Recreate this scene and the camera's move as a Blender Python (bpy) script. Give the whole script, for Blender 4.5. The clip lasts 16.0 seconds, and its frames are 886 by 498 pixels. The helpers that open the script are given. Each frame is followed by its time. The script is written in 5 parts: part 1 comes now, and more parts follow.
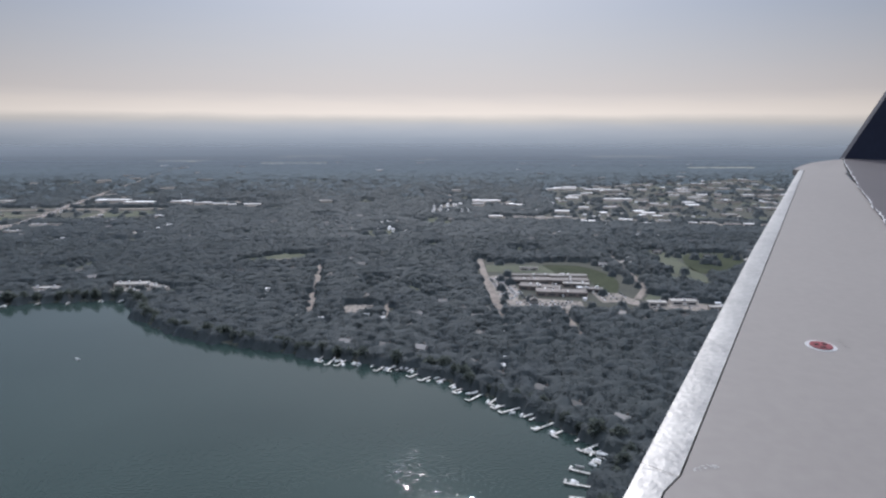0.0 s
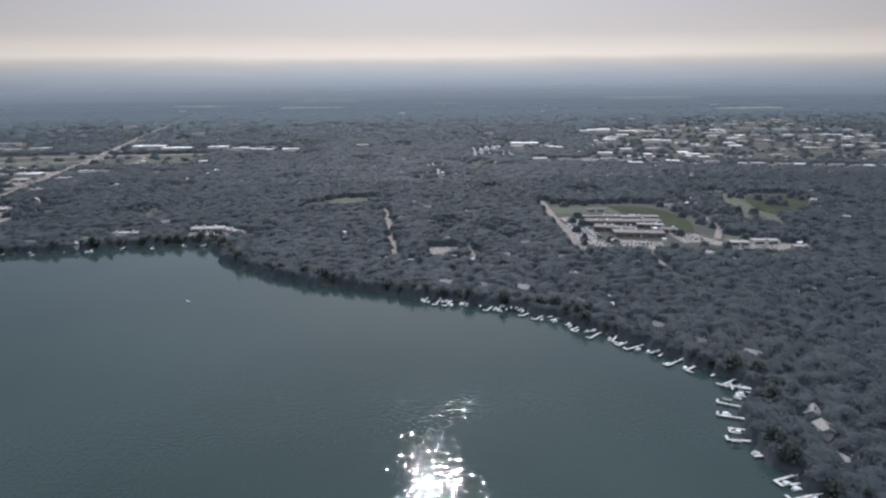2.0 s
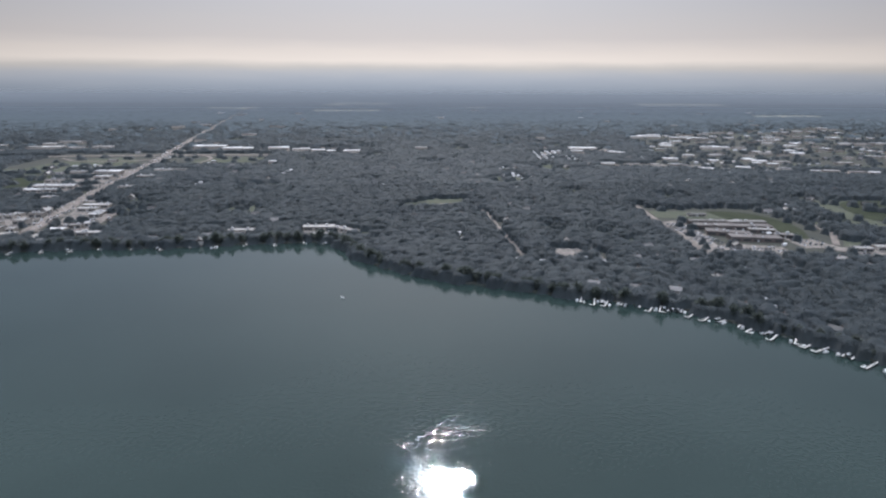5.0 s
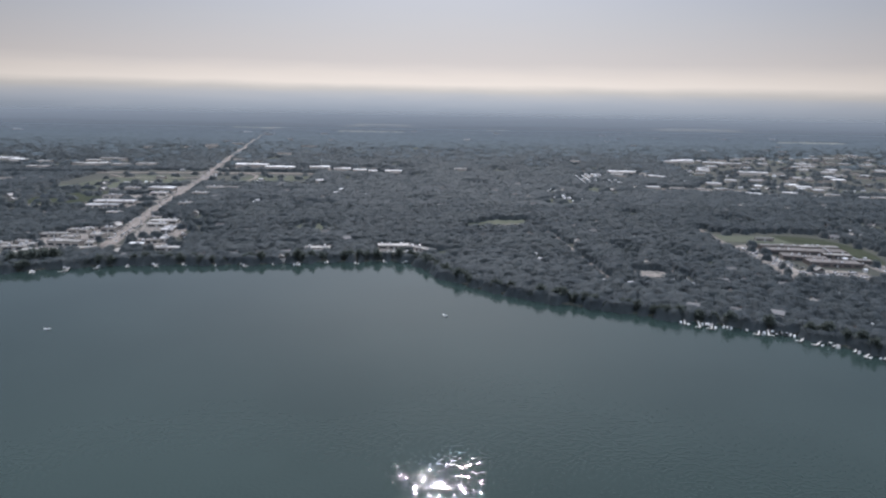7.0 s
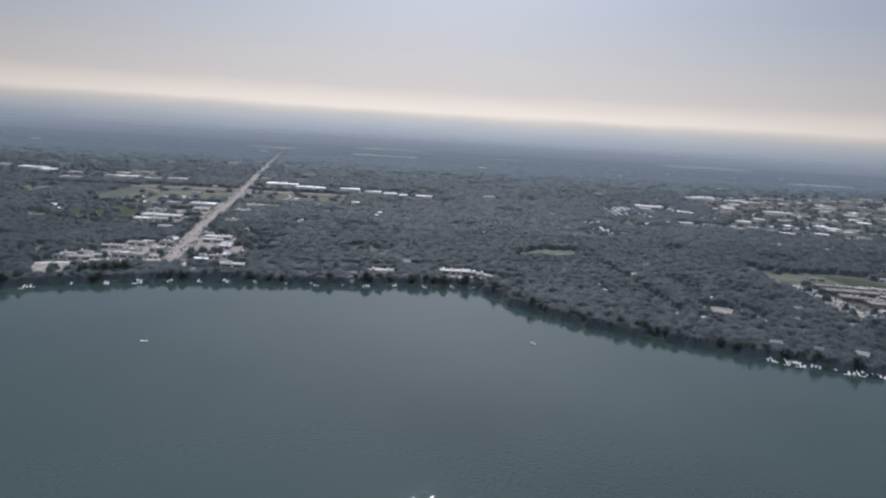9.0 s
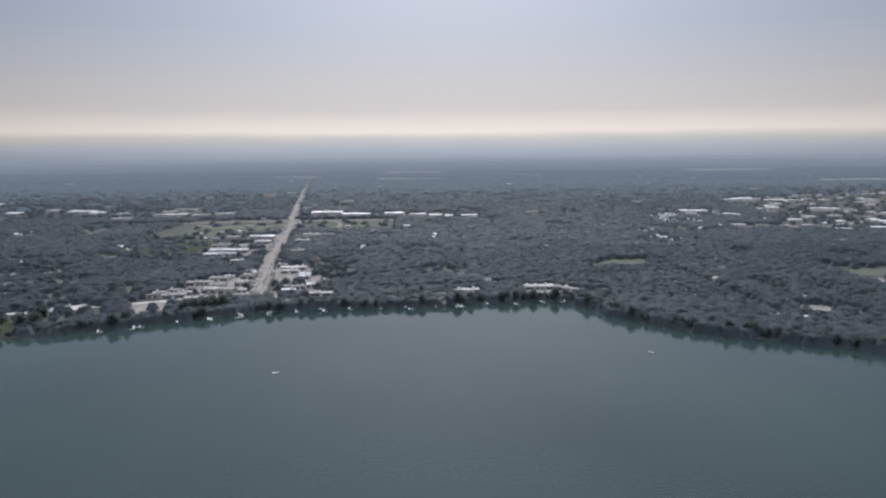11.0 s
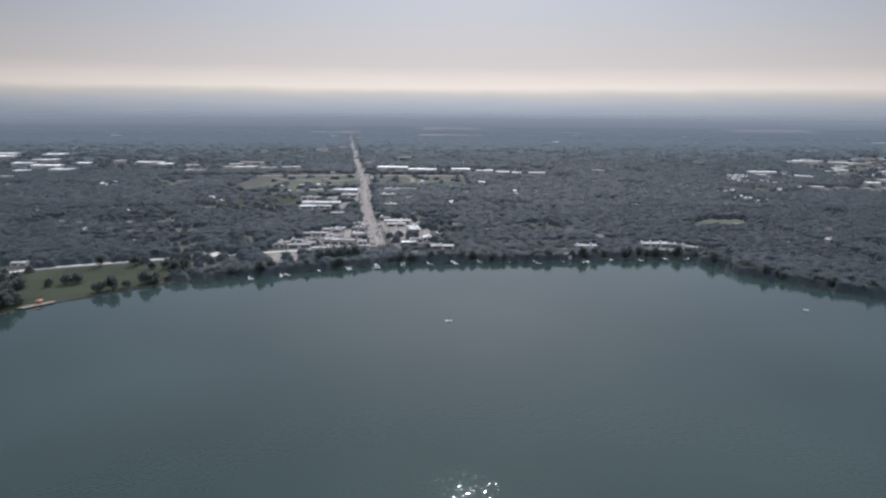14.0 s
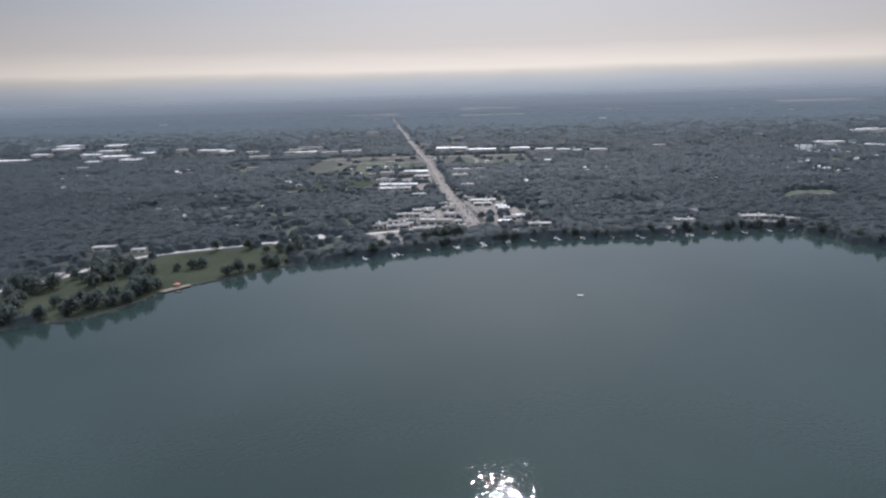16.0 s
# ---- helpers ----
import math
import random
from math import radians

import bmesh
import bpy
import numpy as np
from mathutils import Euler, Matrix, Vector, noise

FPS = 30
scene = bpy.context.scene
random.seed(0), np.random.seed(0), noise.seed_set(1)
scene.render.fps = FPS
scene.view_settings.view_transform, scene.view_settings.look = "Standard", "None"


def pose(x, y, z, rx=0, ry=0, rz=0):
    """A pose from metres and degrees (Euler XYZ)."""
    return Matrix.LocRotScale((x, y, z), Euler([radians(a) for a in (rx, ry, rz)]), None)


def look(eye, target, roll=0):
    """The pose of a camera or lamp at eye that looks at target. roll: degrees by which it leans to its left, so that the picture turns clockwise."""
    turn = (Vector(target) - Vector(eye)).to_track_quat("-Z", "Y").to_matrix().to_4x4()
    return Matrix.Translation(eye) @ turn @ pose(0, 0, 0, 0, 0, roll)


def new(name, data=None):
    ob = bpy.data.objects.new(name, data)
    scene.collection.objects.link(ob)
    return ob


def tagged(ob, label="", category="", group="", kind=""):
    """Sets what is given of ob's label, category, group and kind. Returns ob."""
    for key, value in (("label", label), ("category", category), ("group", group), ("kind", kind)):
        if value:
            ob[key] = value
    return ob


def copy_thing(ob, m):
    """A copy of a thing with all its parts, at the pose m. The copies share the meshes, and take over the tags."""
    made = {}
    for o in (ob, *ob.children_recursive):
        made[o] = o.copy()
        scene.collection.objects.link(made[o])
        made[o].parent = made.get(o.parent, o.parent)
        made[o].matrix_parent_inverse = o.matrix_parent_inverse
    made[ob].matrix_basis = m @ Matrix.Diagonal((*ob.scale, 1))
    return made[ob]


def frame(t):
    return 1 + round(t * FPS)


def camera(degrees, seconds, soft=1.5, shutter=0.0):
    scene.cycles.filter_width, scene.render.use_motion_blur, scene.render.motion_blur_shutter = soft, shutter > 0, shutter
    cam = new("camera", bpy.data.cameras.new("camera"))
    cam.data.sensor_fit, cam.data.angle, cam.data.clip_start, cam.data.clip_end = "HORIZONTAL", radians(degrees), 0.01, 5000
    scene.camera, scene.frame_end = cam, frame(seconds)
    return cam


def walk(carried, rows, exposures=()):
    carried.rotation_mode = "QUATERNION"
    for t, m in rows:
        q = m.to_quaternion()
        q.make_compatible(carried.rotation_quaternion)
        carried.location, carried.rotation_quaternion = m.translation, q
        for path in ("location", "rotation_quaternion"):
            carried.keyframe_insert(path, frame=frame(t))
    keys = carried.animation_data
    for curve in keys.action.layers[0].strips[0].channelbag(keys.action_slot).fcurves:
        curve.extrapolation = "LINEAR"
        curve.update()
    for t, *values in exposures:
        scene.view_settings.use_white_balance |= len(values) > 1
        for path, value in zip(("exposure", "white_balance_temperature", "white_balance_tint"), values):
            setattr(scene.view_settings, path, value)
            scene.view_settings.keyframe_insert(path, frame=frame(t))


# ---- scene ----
cam = camera(67.88, 16.0, soft=2.3)

# seconds, eye x y z, then yaw to the left, pitch up and roll in degrees
WAY = [
    (0.0, 0.00, -0.00, 171.08, -5.700, -10.344, 0.206),
    (0.5, -18.52, 1.49, 170.33, -5.538, -13.863, 0.341),
    (1.0, -37.05, 2.94, 169.60, -5.500, -14.419, 0.186),
    (1.5, -55.60, 4.34, 168.89, -5.333, -14.949, -0.033),
    (2.0, -74.17, 5.68, 168.19, -5.144, -15.105, -0.412),
    (2.5, -92.76, 6.96, 167.52, -4.606, -15.091, -0.817),
    (3.0, -111.36, 8.18, 166.86, -4.389, -14.949, -0.984),
    (3.2, -118.80, 8.64, 166.60, -4.252, -14.879, -1.196),
    (5.3, -197.12, 12.78, 164.07, -4.321, -14.584, 0.449),
    (5.5, -204.59, 13.10, 163.85, -4.197, -14.175, 0.440),
    (6.0, -223.28, 13.81, 163.30, -3.928, -13.592, 0.707),
    (6.5, -241.99, 14.42, 162.77, -3.853, -13.202, 0.801),
    (7.0, -260.71, 14.93, 162.26, -3.822, -12.784, 1.055),
    (7.5, -279.44, 15.33, 161.77, -4.092, -12.630, 1.135),
    (8.0, -298.19, 15.61, 161.30, -4.240, -12.213, 1.258),
    (8.5, -316.96, 15.77, 160.84, -4.081, -11.687, 1.418),
    (9.0, -335.74, 15.80, 160.41, -4.236, -10.495, 3.484),
    (9.2, -343.25, 15.77, 160.24, -4.017, -9.891, 2.707),
    (11.3, -422.29, 14.15, 158.64, -2.646, -8.861, -0.754),
    (11.5, -429.83, 13.86, 158.51, -2.478, -8.798, -0.970),
    (12.0, -448.69, 13.02, 158.18, -2.436, -6.627, -0.650),
    (12.5, -467.56, 12.02, 157.87, -2.577, -7.544, 4.136),
    (13.0, -486.44, 10.85, 157.59, -2.785, -12.794, 1.745),
    (13.5, -505.34, 9.50, 157.32, -2.298, -12.766, 0.828),
    (14.0, -524.25, 7.98, 157.06, -1.448, -12.510, 0.450),
    (14.5, -543.17, 6.27, 156.83, -0.709, -12.613, -0.209),
    (15.0, -562.10, 4.38, 156.62, -0.008, -12.952, -0.696),
    (15.5, -581.04, 2.29, 156.42, 0.592, -13.392, -1.166),
    (16.0, -600.00, -0.00, 156.24, 1.159, -14.095, -1.529),
]


def aim(x, y, z, yaw, pitch, roll):
    yaw, pitch = radians(yaw), radians(pitch)
    ahead = Vector((-math.sin(yaw) * math.cos(pitch), math.cos(yaw) * math.cos(pitch), math.sin(pitch)))
    return look((x, y, z), Vector((x, y, z)) + 100 * ahead, roll)


walk(cam, [(row[0], aim(*row[1:])) for row in WAY], [(0.0, 0.88, 5800, 13), (16.0, 0.88, 5800, 13)])

from mathutils.geometry import tessellate_polygon

# ---- light ----
SUN_AZIMUTH = 4.2      # degrees to the right of +y
SUN_HEIGHT = 37.6
world = bpy.data.worlds.new("sky")
scene.world = world
world.use_nodes = True
wn, wl = world.node_tree.nodes, world.node_tree.links
wn.clear()
sky = wn.new("ShaderNodeTexSky")
sky.sky_type, sky.sun_disc = "NISHITA", False
sky.sun_elevation, sky.sun_rotation = radians(SUN_HEIGHT), radians(SUN_AZIMUTH)
sky.air_density, sky.dust_density, sky.ozone_density = 1.0, 3.0, 1.0
SKY_STRENGTH = 0.055
gain = wn.new("ShaderNodeMix")
gain.data_type, gain.blend_type = "RGBA", "MULTIPLY"
gain.inputs[0].default_value = 1.0
gain.inputs[7].default_value = (SKY_STRENGTH, SKY_STRENGTH, SKY_STRENGTH, 1)
wl.new(sky.outputs[0], gain.inputs[6])
coord = wn.new("ShaderNodeTexCoord")
split = wn.new("ShaderNodeSeparateXYZ")
wl.new(coord.outputs["Generated"], split.inputs[0])


def ramp(nodes, stops, mode="LINEAR"):
    r = nodes.new("ShaderNodeValToRGB")
    r.color_ramp.interpolation = mode
    e = r.color_ramp.elements
    while len(e) < len(stops):
        e.new(0.5)
    for k, (p, c) in zip(e, stops):
        k.position = p
        k.color = (*c, 1) if len(c) == 3 else c
    return r


# height in the sky, stretched round the horizon: -0.06 .. 0.44 of the sine becomes 0 .. 1
stretch = wn.new("ShaderNodeMapRange")
stretch.inputs["From Min"].default_value, stretch.inputs["From Max"].default_value = -0.06, 0.44
wl.new(split.outputs[2], stretch.inputs[0])
# uneven upper edge of the far cloud bank
bank = wn.new("ShaderNodeTexNoise")
bank.inputs["Scale"].default_value, bank.inputs["Detail"].default_value = 9.0, 5.0
squash = wn.new("ShaderNodeMapping")
squash.inputs["Scale"].default_value = (1, 1, 7)
wl.new(coord.outputs["Generated"], squash.inputs[0])
wl.new(squash.outputs[0], bank.inputs["Vector"])
wob = wn.new("ShaderNodeMath")
wob.operation = "MULTIPLY_ADD"
wob.inputs[1].default_value, wob.inputs[2].default_value = 0.02, -0.01
wl.new(bank.outputs[0], wob.inputs[0])
add = wn.new("ShaderNodeMath")
add.operation = "ADD"
wl.new(stretch.outputs[0], add.inputs[0])
wl.new(wob.outputs[0], add.inputs[1])
haze = ramp(wn, [(0.0, (0.12, 0.136, 0.158)), (0.052, (0.2, 0.223, 0.252)), (0.09, (0.29, 0.312, 0.33)), (0.113, (0.37, 0.38, 0.385)),
                 (0.13, (0.44, 0.43, 0.41)), (0.146, (0.54, 0.49, 0.42)), (0.165, (0.75, 0.65, 0.535)), (0.19, (0.69, 0.6, 0.5)),
                 (0.225, (0.57, 0.51, 0.45)), (0.34, (0.475, 0.462, 0.452)), (0.45, (0.385, 0.41, 0.452)), (0.62, (0.355, 0.4, 0.468)), (0.74, (0.41, 0.446, 0.508)), (1.0, (0.6, 0.635, 0.69))])
wl.new(add.outputs[0], haze.inputs[0])
share = ramp(wn, [(0.0, (1, 1, 1)), (0.2, (1, 1, 1)), (0.45, (0.75, 0.75, 0.75)), (0.75, (0.6, 0.6, 0.6)), (1.0, (0.9, 0.9, 0.9))])
wl.new(stretch.outputs[0], share.inputs[0])
blend = wn.new("ShaderNodeMix")
blend.data_type = "RGBA"
wl.new(share.outputs[0], blend.inputs[0])
wl.new(gain.outputs[2], blend.inputs[6])
wl.new(haze.outputs[0], blend.inputs[7])
back = wn.new("ShaderNodeBackground")
wl.new(blend.outputs[2], back.inputs[0])
# the milky haze is brightened towards the unseen top of the sky, filling shadows
zenith = wn.new("ShaderNodeMapRange")
for name, v in (("From Min", 0.62), ("From Max", 0.95), ("To Min", 1.06), ("To Max", 4.4)):
    zenith.inputs[name].default_value = v
wl.new(split.outputs[2], zenith.inputs[0])
# and below the sun, and most opposite it, out of view, to fill shaded sides
toward = wn.new("ShaderNodeVectorMath")
toward.operation = "DOT_PRODUCT"
toward.inputs[1].default_value = (math.sin(radians(SUN_AZIMUTH)), math.cos(radians(SUN_AZIMUTH)), 0)
wl.new(coord.outputs["Generated"], toward.inputs[0])
turned = wn.new("ShaderNodeMapRange")
turned.inputs["From Min"].default_value = -1.0
wl.new(toward.outputs["Value"], turned.inputs[0])
fall = ramp(wn, [(0.0, (1, 1, 1)), (0.4, (0.66, 0.66, 0.66)), (0.7, (0.44, 0.44, 0.44)), (0.82, (0.34, 0.34, 0.34)), (1.0, (0.625, 0.625, 0.625))])
wl.new(turned.outputs[0], fall.inputs[0])
glow = wn.new("ShaderNodeMath")
glow.operation = "MULTIPLY"
wl.new(zenith.outputs[0], glow.inputs[0])
wl.new(fall.outputs[0], glow.inputs[1])
wl.new(glow.outputs[0], back.inputs[1])
out = wn.new("ShaderNodeOutputWorld")
wl.new(back.outputs[0], out.inputs[0])

sun_data = bpy.data.lights.new("sun", "SUN")
sun_data.energy, sun_data.angle, sun_data.color = 2.3, radians(0.53), (1.0, 0.93, 0.84)
sun = new("sun", sun_data)
az, el = radians(SUN_AZIMUTH), radians(SUN_HEIGHT)
sun_way = Vector((math.sin(az) * math.cos(el), math.cos(az) * math.cos(el), math.sin(el)))
sun.matrix_world = look(sun_way * 900, (0, 0, 0))


# ---- materials ----
def mat(name, color, rough=0.8, other=None, scale=0.3, fine=3.0, bump=0.3, metal=0.0, spread=0.0, island=False, spec=0.2, depth=0.1):
    """A surface with patches (scale) and grain (fine) between color and other; spread varies it from object to object."""
    m = bpy.data.materials.new(name)
    m.use_nodes = True
    n, l = m.node_tree.nodes, m.node_tree.links
    b = n["Principled BSDF"]
    b.inputs["Roughness"].default_value, b.inputs["Metallic"].default_value = rough, metal
    b.inputs["Specular IOR Level"].default_value = spec
    other = other or tuple(c * 0.72 for c in color)
    geo = n.new("ShaderNodeNewGeometry")
    big, small = n.new("ShaderNodeTexNoise"), n.new("ShaderNodeTexNoise")
    big.inputs["Scale"].default_value, small.inputs["Scale"].default_value = scale, fine
    big.inputs["Detail"].default_value, small.inputs["Detail"].default_value = 5, 4
    l.new(geo.outputs["Position"], big.inputs["Vector"])
    l.new(geo.outputs["Position"], small.inputs["Vector"])
    mix = n.new("ShaderNodeMath")
    mix.operation = "MULTIPLY_ADD"
    mix.inputs[1].default_value = 0.5
    half = n.new("ShaderNodeMath")
    half.operation = "MULTIPLY"
    half.inputs[1].default_value = 0.5
    l.new(small.outputs[0], half.inputs[0])
    l.new(big.outputs[0], mix.inputs[0])
    l.new(half.outputs[0], mix.inputs[2])
    r = ramp(n, [(0.36, other), (0.64, color)])
    l.new(mix.outputs[0], r.inputs[0])
    last = r.outputs[0]
    if spread or island:
        pick = n.new("ShaderNodeObjectInfo") if not island else geo
        value = pick.outputs["Random"] if not island else geo.outputs["Random Per Island"]
        span = n.new("ShaderNodeMapRange")
        span.inputs["To Min"].default_value, span.inputs["To Max"].default_value = 1 - spread, 1 + spread
        l.new(value, span.inputs[0])
        hsv = n.new("ShaderNodeHueSaturation")
        l.new(span.outputs[0], hsv.inputs["Value"])
        l.new(last, hsv.inputs["Color"])
        last = hsv.outputs[0]
    l.new(last, b.inputs["Base Color"])
    if bump:
        k = n.new("ShaderNodeBump")
        k.inputs["Strength"].default_value, k.inputs["Distance"].default_value = bump, depth
        l.new(small.outputs[0], k.inputs["Height"])
        l.new(k.outputs[0], b.inputs["Normal"])
    return m


def leafy(name, color, other, scale, fine, through_color, spread):
    """Leaves: dull green that lets some sunlight through."""
    m = mat(name, color, 0.75, other, scale, fine, 0.25, spread=spread, island=True, spec=0.15, depth=0.3)
    n, l = m.node_tree.nodes, m.node_tree.links
    b = n["Principled BSDF"]
    t = n.new("ShaderNodeBsdfTranslucent")
    t.inputs["Color"].default_value = (*through_color, 1)
    mix = n.new("ShaderNodeMixShader")
    mix.inputs[0].default_value = 0.5
    l.new(b.outputs[0], mix.inputs[1])
    l.new(t.outputs[0], mix.inputs[2])
    l.new(mix.outputs[0], n["Material Output"].inputs["Surface"])
    return m


M = {
    "leaf_near": leafy("foliage_near", (0.06, 0.07, 0.063), (0.045, 0.054, 0.049), 0.1, 0.8, (0.122, 0.142, 0.126), 0.1),
    "canopy": leafy("dark_canopy", (0.057, 0.066, 0.066), (0.038, 0.047, 0.052), 0.009, 0.045, (0.1, 0.117, 0.122), 0.03),
    # slightly bluer than the nearer canopy: distance haze put into the base colour
    "hazed_far_canopy": mat("hazed_far_canopy", (0.052, 0.064, 0.066), 0.95, (0.042, 0.052, 0.056), 0.004, 0.02, 0.15, spec=0.03, depth=0.8),
    "bark": mat("bark", (0.09, 0.07, 0.055), 0.9, (0.05, 0.04, 0.03), 0.5, 6),
    "earth": mat("forest_floor", (0.042, 0.042, 0.033), 0.95, (0.027, 0.03, 0.025), 0.02, 0.4),
    "lawn": mat("mown_grass", (0.042, 0.047, 0.03), 0.95, (0.024, 0.029, 0.019), 0.03, 0.6, 0.4, spec=0.03),
    "dry": mat("dry_grass", (0.088, 0.09, 0.066), 0.95, (0.056, 0.063, 0.047), 0.02, 0.4, 0.3, spec=0.03),
    "stubble": mat("pale_stubble", (0.3, 0.29, 0.24), 0.95, (0.2, 0.195, 0.16), 0.02, 0.2, 0.2, spec=0.03),
    "asphalt": mat("worn_asphalt", (0.186, 0.161, 0.142), 0.9, (0.09, 0.077, 0.067), 0.09, 0.5, 0.2, spec=0.1),
    "lot": mat("parking_asphalt", (0.217, 0.193, 0.17), 0.9, (0.075, 0.068, 0.061), 0.12, 0.35, 0.2, spec=0.1),
    "concrete": mat("pale_concrete", (0.36, 0.335, 0.3), 0.75, (0.25, 0.235, 0.21), 0.1, 1.0, 0.2),
    "sand": mat("beach_sand", (0.17, 0.138, 0.108), 0.95, (0.12, 0.1, 0.08), 0.1, 1.5, 0.2),
    "paint": mat("road_paint", (0.36, 0.34, 0.3), 0.8, (0.24, 0.23, 0.2), 0.4, 3, 0),
    "white_roof": mat("white_membrane_roof", (0.6, 0.585, 0.565), 0.42, (0.38, 0.37, 0.355), 0.08, 0.8, 0.15, spread=0.4, spec=0.5),
    "pale_roof": mat("pale_membrane_roof", (0.29, 0.275, 0.255), 0.65, (0.18, 0.172, 0.16), 0.08, 0.8, 0.15, spread=0.4, spec=0.3),
    "grey_roof": mat("gravel_roof", (0.24, 0.225, 0.205), 0.8, (0.15, 0.14, 0.13), 0.1, 1.0, 0.2, spread=0.35),
    "brown_roof": mat("brown_roof", (0.115, 0.1, 0.092), 0.75, (0.07, 0.064, 0.061), 0.1, 1.0, 0.2, spread=0.2),
    "shingle": mat("roof_shingles", (0.125, 0.118, 0.112), 0.62, (0.09, 0.085, 0.08), 0.5, 4, 0.4, spread=0.6, spec=0.3),
    "siding": mat("house_siding", (0.29, 0.28, 0.265), 0.7, (0.2, 0.195, 0.18), 0.4, 3, 0.2, spread=0.3),
    "wall": mat("commercial_wall", (0.4, 0.36, 0.31), 0.8, (0.29, 0.26, 0.23), 0.2, 2, 0.2, spread=0.3),
    "shed": mat("painted_sheds", (0.44, 0.435, 0.425), 0.6, (0.3, 0.295, 0.285), 0.3, 2, 0.1, spread=0.7, island=True, spec=0.3),
    "brick": mat("brick_wall", (0.14, 0.115, 0.1), 0.85, (0.1, 0.083, 0.074), 0.2, 2, 0.3, spread=0.15),
    "glass": mat("window_glass", (0.04, 0.05, 0.06), 0.08, (0.03, 0.035, 0.04), 0.3, 1, 0),
    "metal": mat("roof_unit_metal", (0.5, 0.5, 0.5), 0.45, (0.38, 0.38, 0.38), 0.5, 4, 0.1, metal=0.6),
    "deck": mat("weathered_dock_boards", (0.43, 0.415, 0.39), 0.7, (0.3, 0.29, 0.27), 0.5, 5, 0.3, spread=0.2),
    "boat": mat("white_gelcoat", (0.66, 0.66, 0.64), 0.3, (0.5, 0.5, 0.49), 0.5, 4, 0, spread=0.1),
    "canvas": mat("boat_canvas", (0.46, 0.46, 0.45), 0.8, (0.32, 0.33, 0.34), 0.5, 3, 0.2, spread=0.4),
    "car": mat("car_paint", (0.5, 0.5, 0.5), 0.25, (0.42, 0.42, 0.42), 0.3, 2, 0, spread=0.75),
    "rubber": mat("rubber", (0.03, 0.03, 0.03), 0.8),
    "red": mat("red_canvas", (0.36, 0.11, 0.085), 0.7, (0.26, 0.08, 0.06), 0.5, 4, 0.2),
    "stone": mat("shore_stone", (0.09, 0.085, 0.078), 0.9, (0.05, 0.05, 0.045), 0.4, 2, 0.6),
}

# blue-tinted sheen imitates haze on the woods, strongest at grazing angles
for key, haze_sheen in (("hazed_far_canopy", 0.1), ("canopy", 0.09)):
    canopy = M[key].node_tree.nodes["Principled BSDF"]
    canopy.inputs["Sheen Weight"].default_value, canopy.inputs["Sheen Roughness"].default_value = haze_sheen, 0.5
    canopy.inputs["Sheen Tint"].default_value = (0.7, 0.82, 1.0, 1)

# lake water: dark green body, calm under the shore, ruffled and glittering in the open
wm = bpy.data.materials.new("lake_water")
wm.use_nodes = True
n, l = wm.node_tree.nodes, wm.node_tree.links
b = n["Principled BSDF"]
b.inputs["IOR"].default_value = 1.333
geo = n.new("ShaderNodeNewGeometry")


def rippled(scale, detail, squeeze=(1, 1, 1)):
    k, m = n.new("ShaderNodeTexNoise"), n.new("ShaderNodeMapping")
    k.inputs["Scale"].default_value, k.inputs["Detail"].default_value = scale, detail
    m.inputs["Scale"].default_value = squeeze
    l.new(geo.outputs["Position"], m.inputs[0])
    l.new(m.outputs[0], k.inputs["Vector"])
    return k.outputs[0]


def spanned(value, a, b, c, d):
    k = n.new("ShaderNodeMapRange")
    for name, v in (("From Min", a), ("From Max", b), ("To Min", c), ("To Max", d)):
        k.inputs[name].default_value = v
    l.new(value, k.inputs[0])
    return k.outputs[0]


def math_node(kind, a, b):
    k = n.new("ShaderNodeMath")
    k.operation = kind
    for i, v in enumerate((a, b)):
        if isinstance(v, float):
            k.inputs[i].default_value = v
        else:
            l.new(v, k.inputs[i])
    return k.outputs[0]


patch = rippled(0.006, 4)
tone = ramp(n, [(0.35, (0.016, 0.0265, 0.024)), (0.65, (0.0222, 0.0345, 0.0312))])
l.new(patch, tone.inputs[0])
l.new(tone.outputs[0], b.inputs["Base Color"])
where = n.new("ShaderNodeSeparateXYZ")
l.new(geo.outputs["Position"], where.inputs[0])
# a light breeze ruffles the east of the lake in patches; the west and the lee of the shore lie calm
calm = math_node("MULTIPLY", spanned(where.outputs[1], 330.0, 520.0, 1.0, 0.45), spanned(where.outputs[0], -420.0, -230.0, 0.6, 1.0))
gusts = spanned(rippled(0.03, 3, (0.5, 1.0, 1.0)), 0.4, 0.6, 0.6, 1.0)
l.new(spanned(patch, 0.35, 0.65, 0.015, 0.03), b.inputs["Roughness"])
b1, b2 = n.new("ShaderNodeBump"), n.new("ShaderNodeBump")
b1.inputs["Distance"].default_value = 0.17
l.new(math_node("MULTIPLY", calm, gusts), b1.inputs["Strength"])
b2.inputs["Strength"].default_value, b2.inputs["Distance"].default_value = 0.2, 0.2
l.new(rippled(0.64, 0, (0.8, 1.0, 1.0)), b1.inputs["Height"])
l.new(rippled(0.1, 1), b2.inputs["Height"])
l.new(b1.outputs[0], b2.inputs["Normal"])
l.new(b2.outputs[0], b.inputs["Normal"])
M["water"] = wm


# ---- building blocks ----
def finish(name, bm, material, parent=None):
    me = bpy.data.meshes.new(name)
    bm.normal_update()
    bm.to_mesh(me)
    bm.free()
    me.materials.append(material)
    ob = new(name, me)
    if parent:
        ob.parent = parent
    return ob


def part(name, bm, material, parent, label=""):
    return tagged(finish(name, bm, material, parent), label)


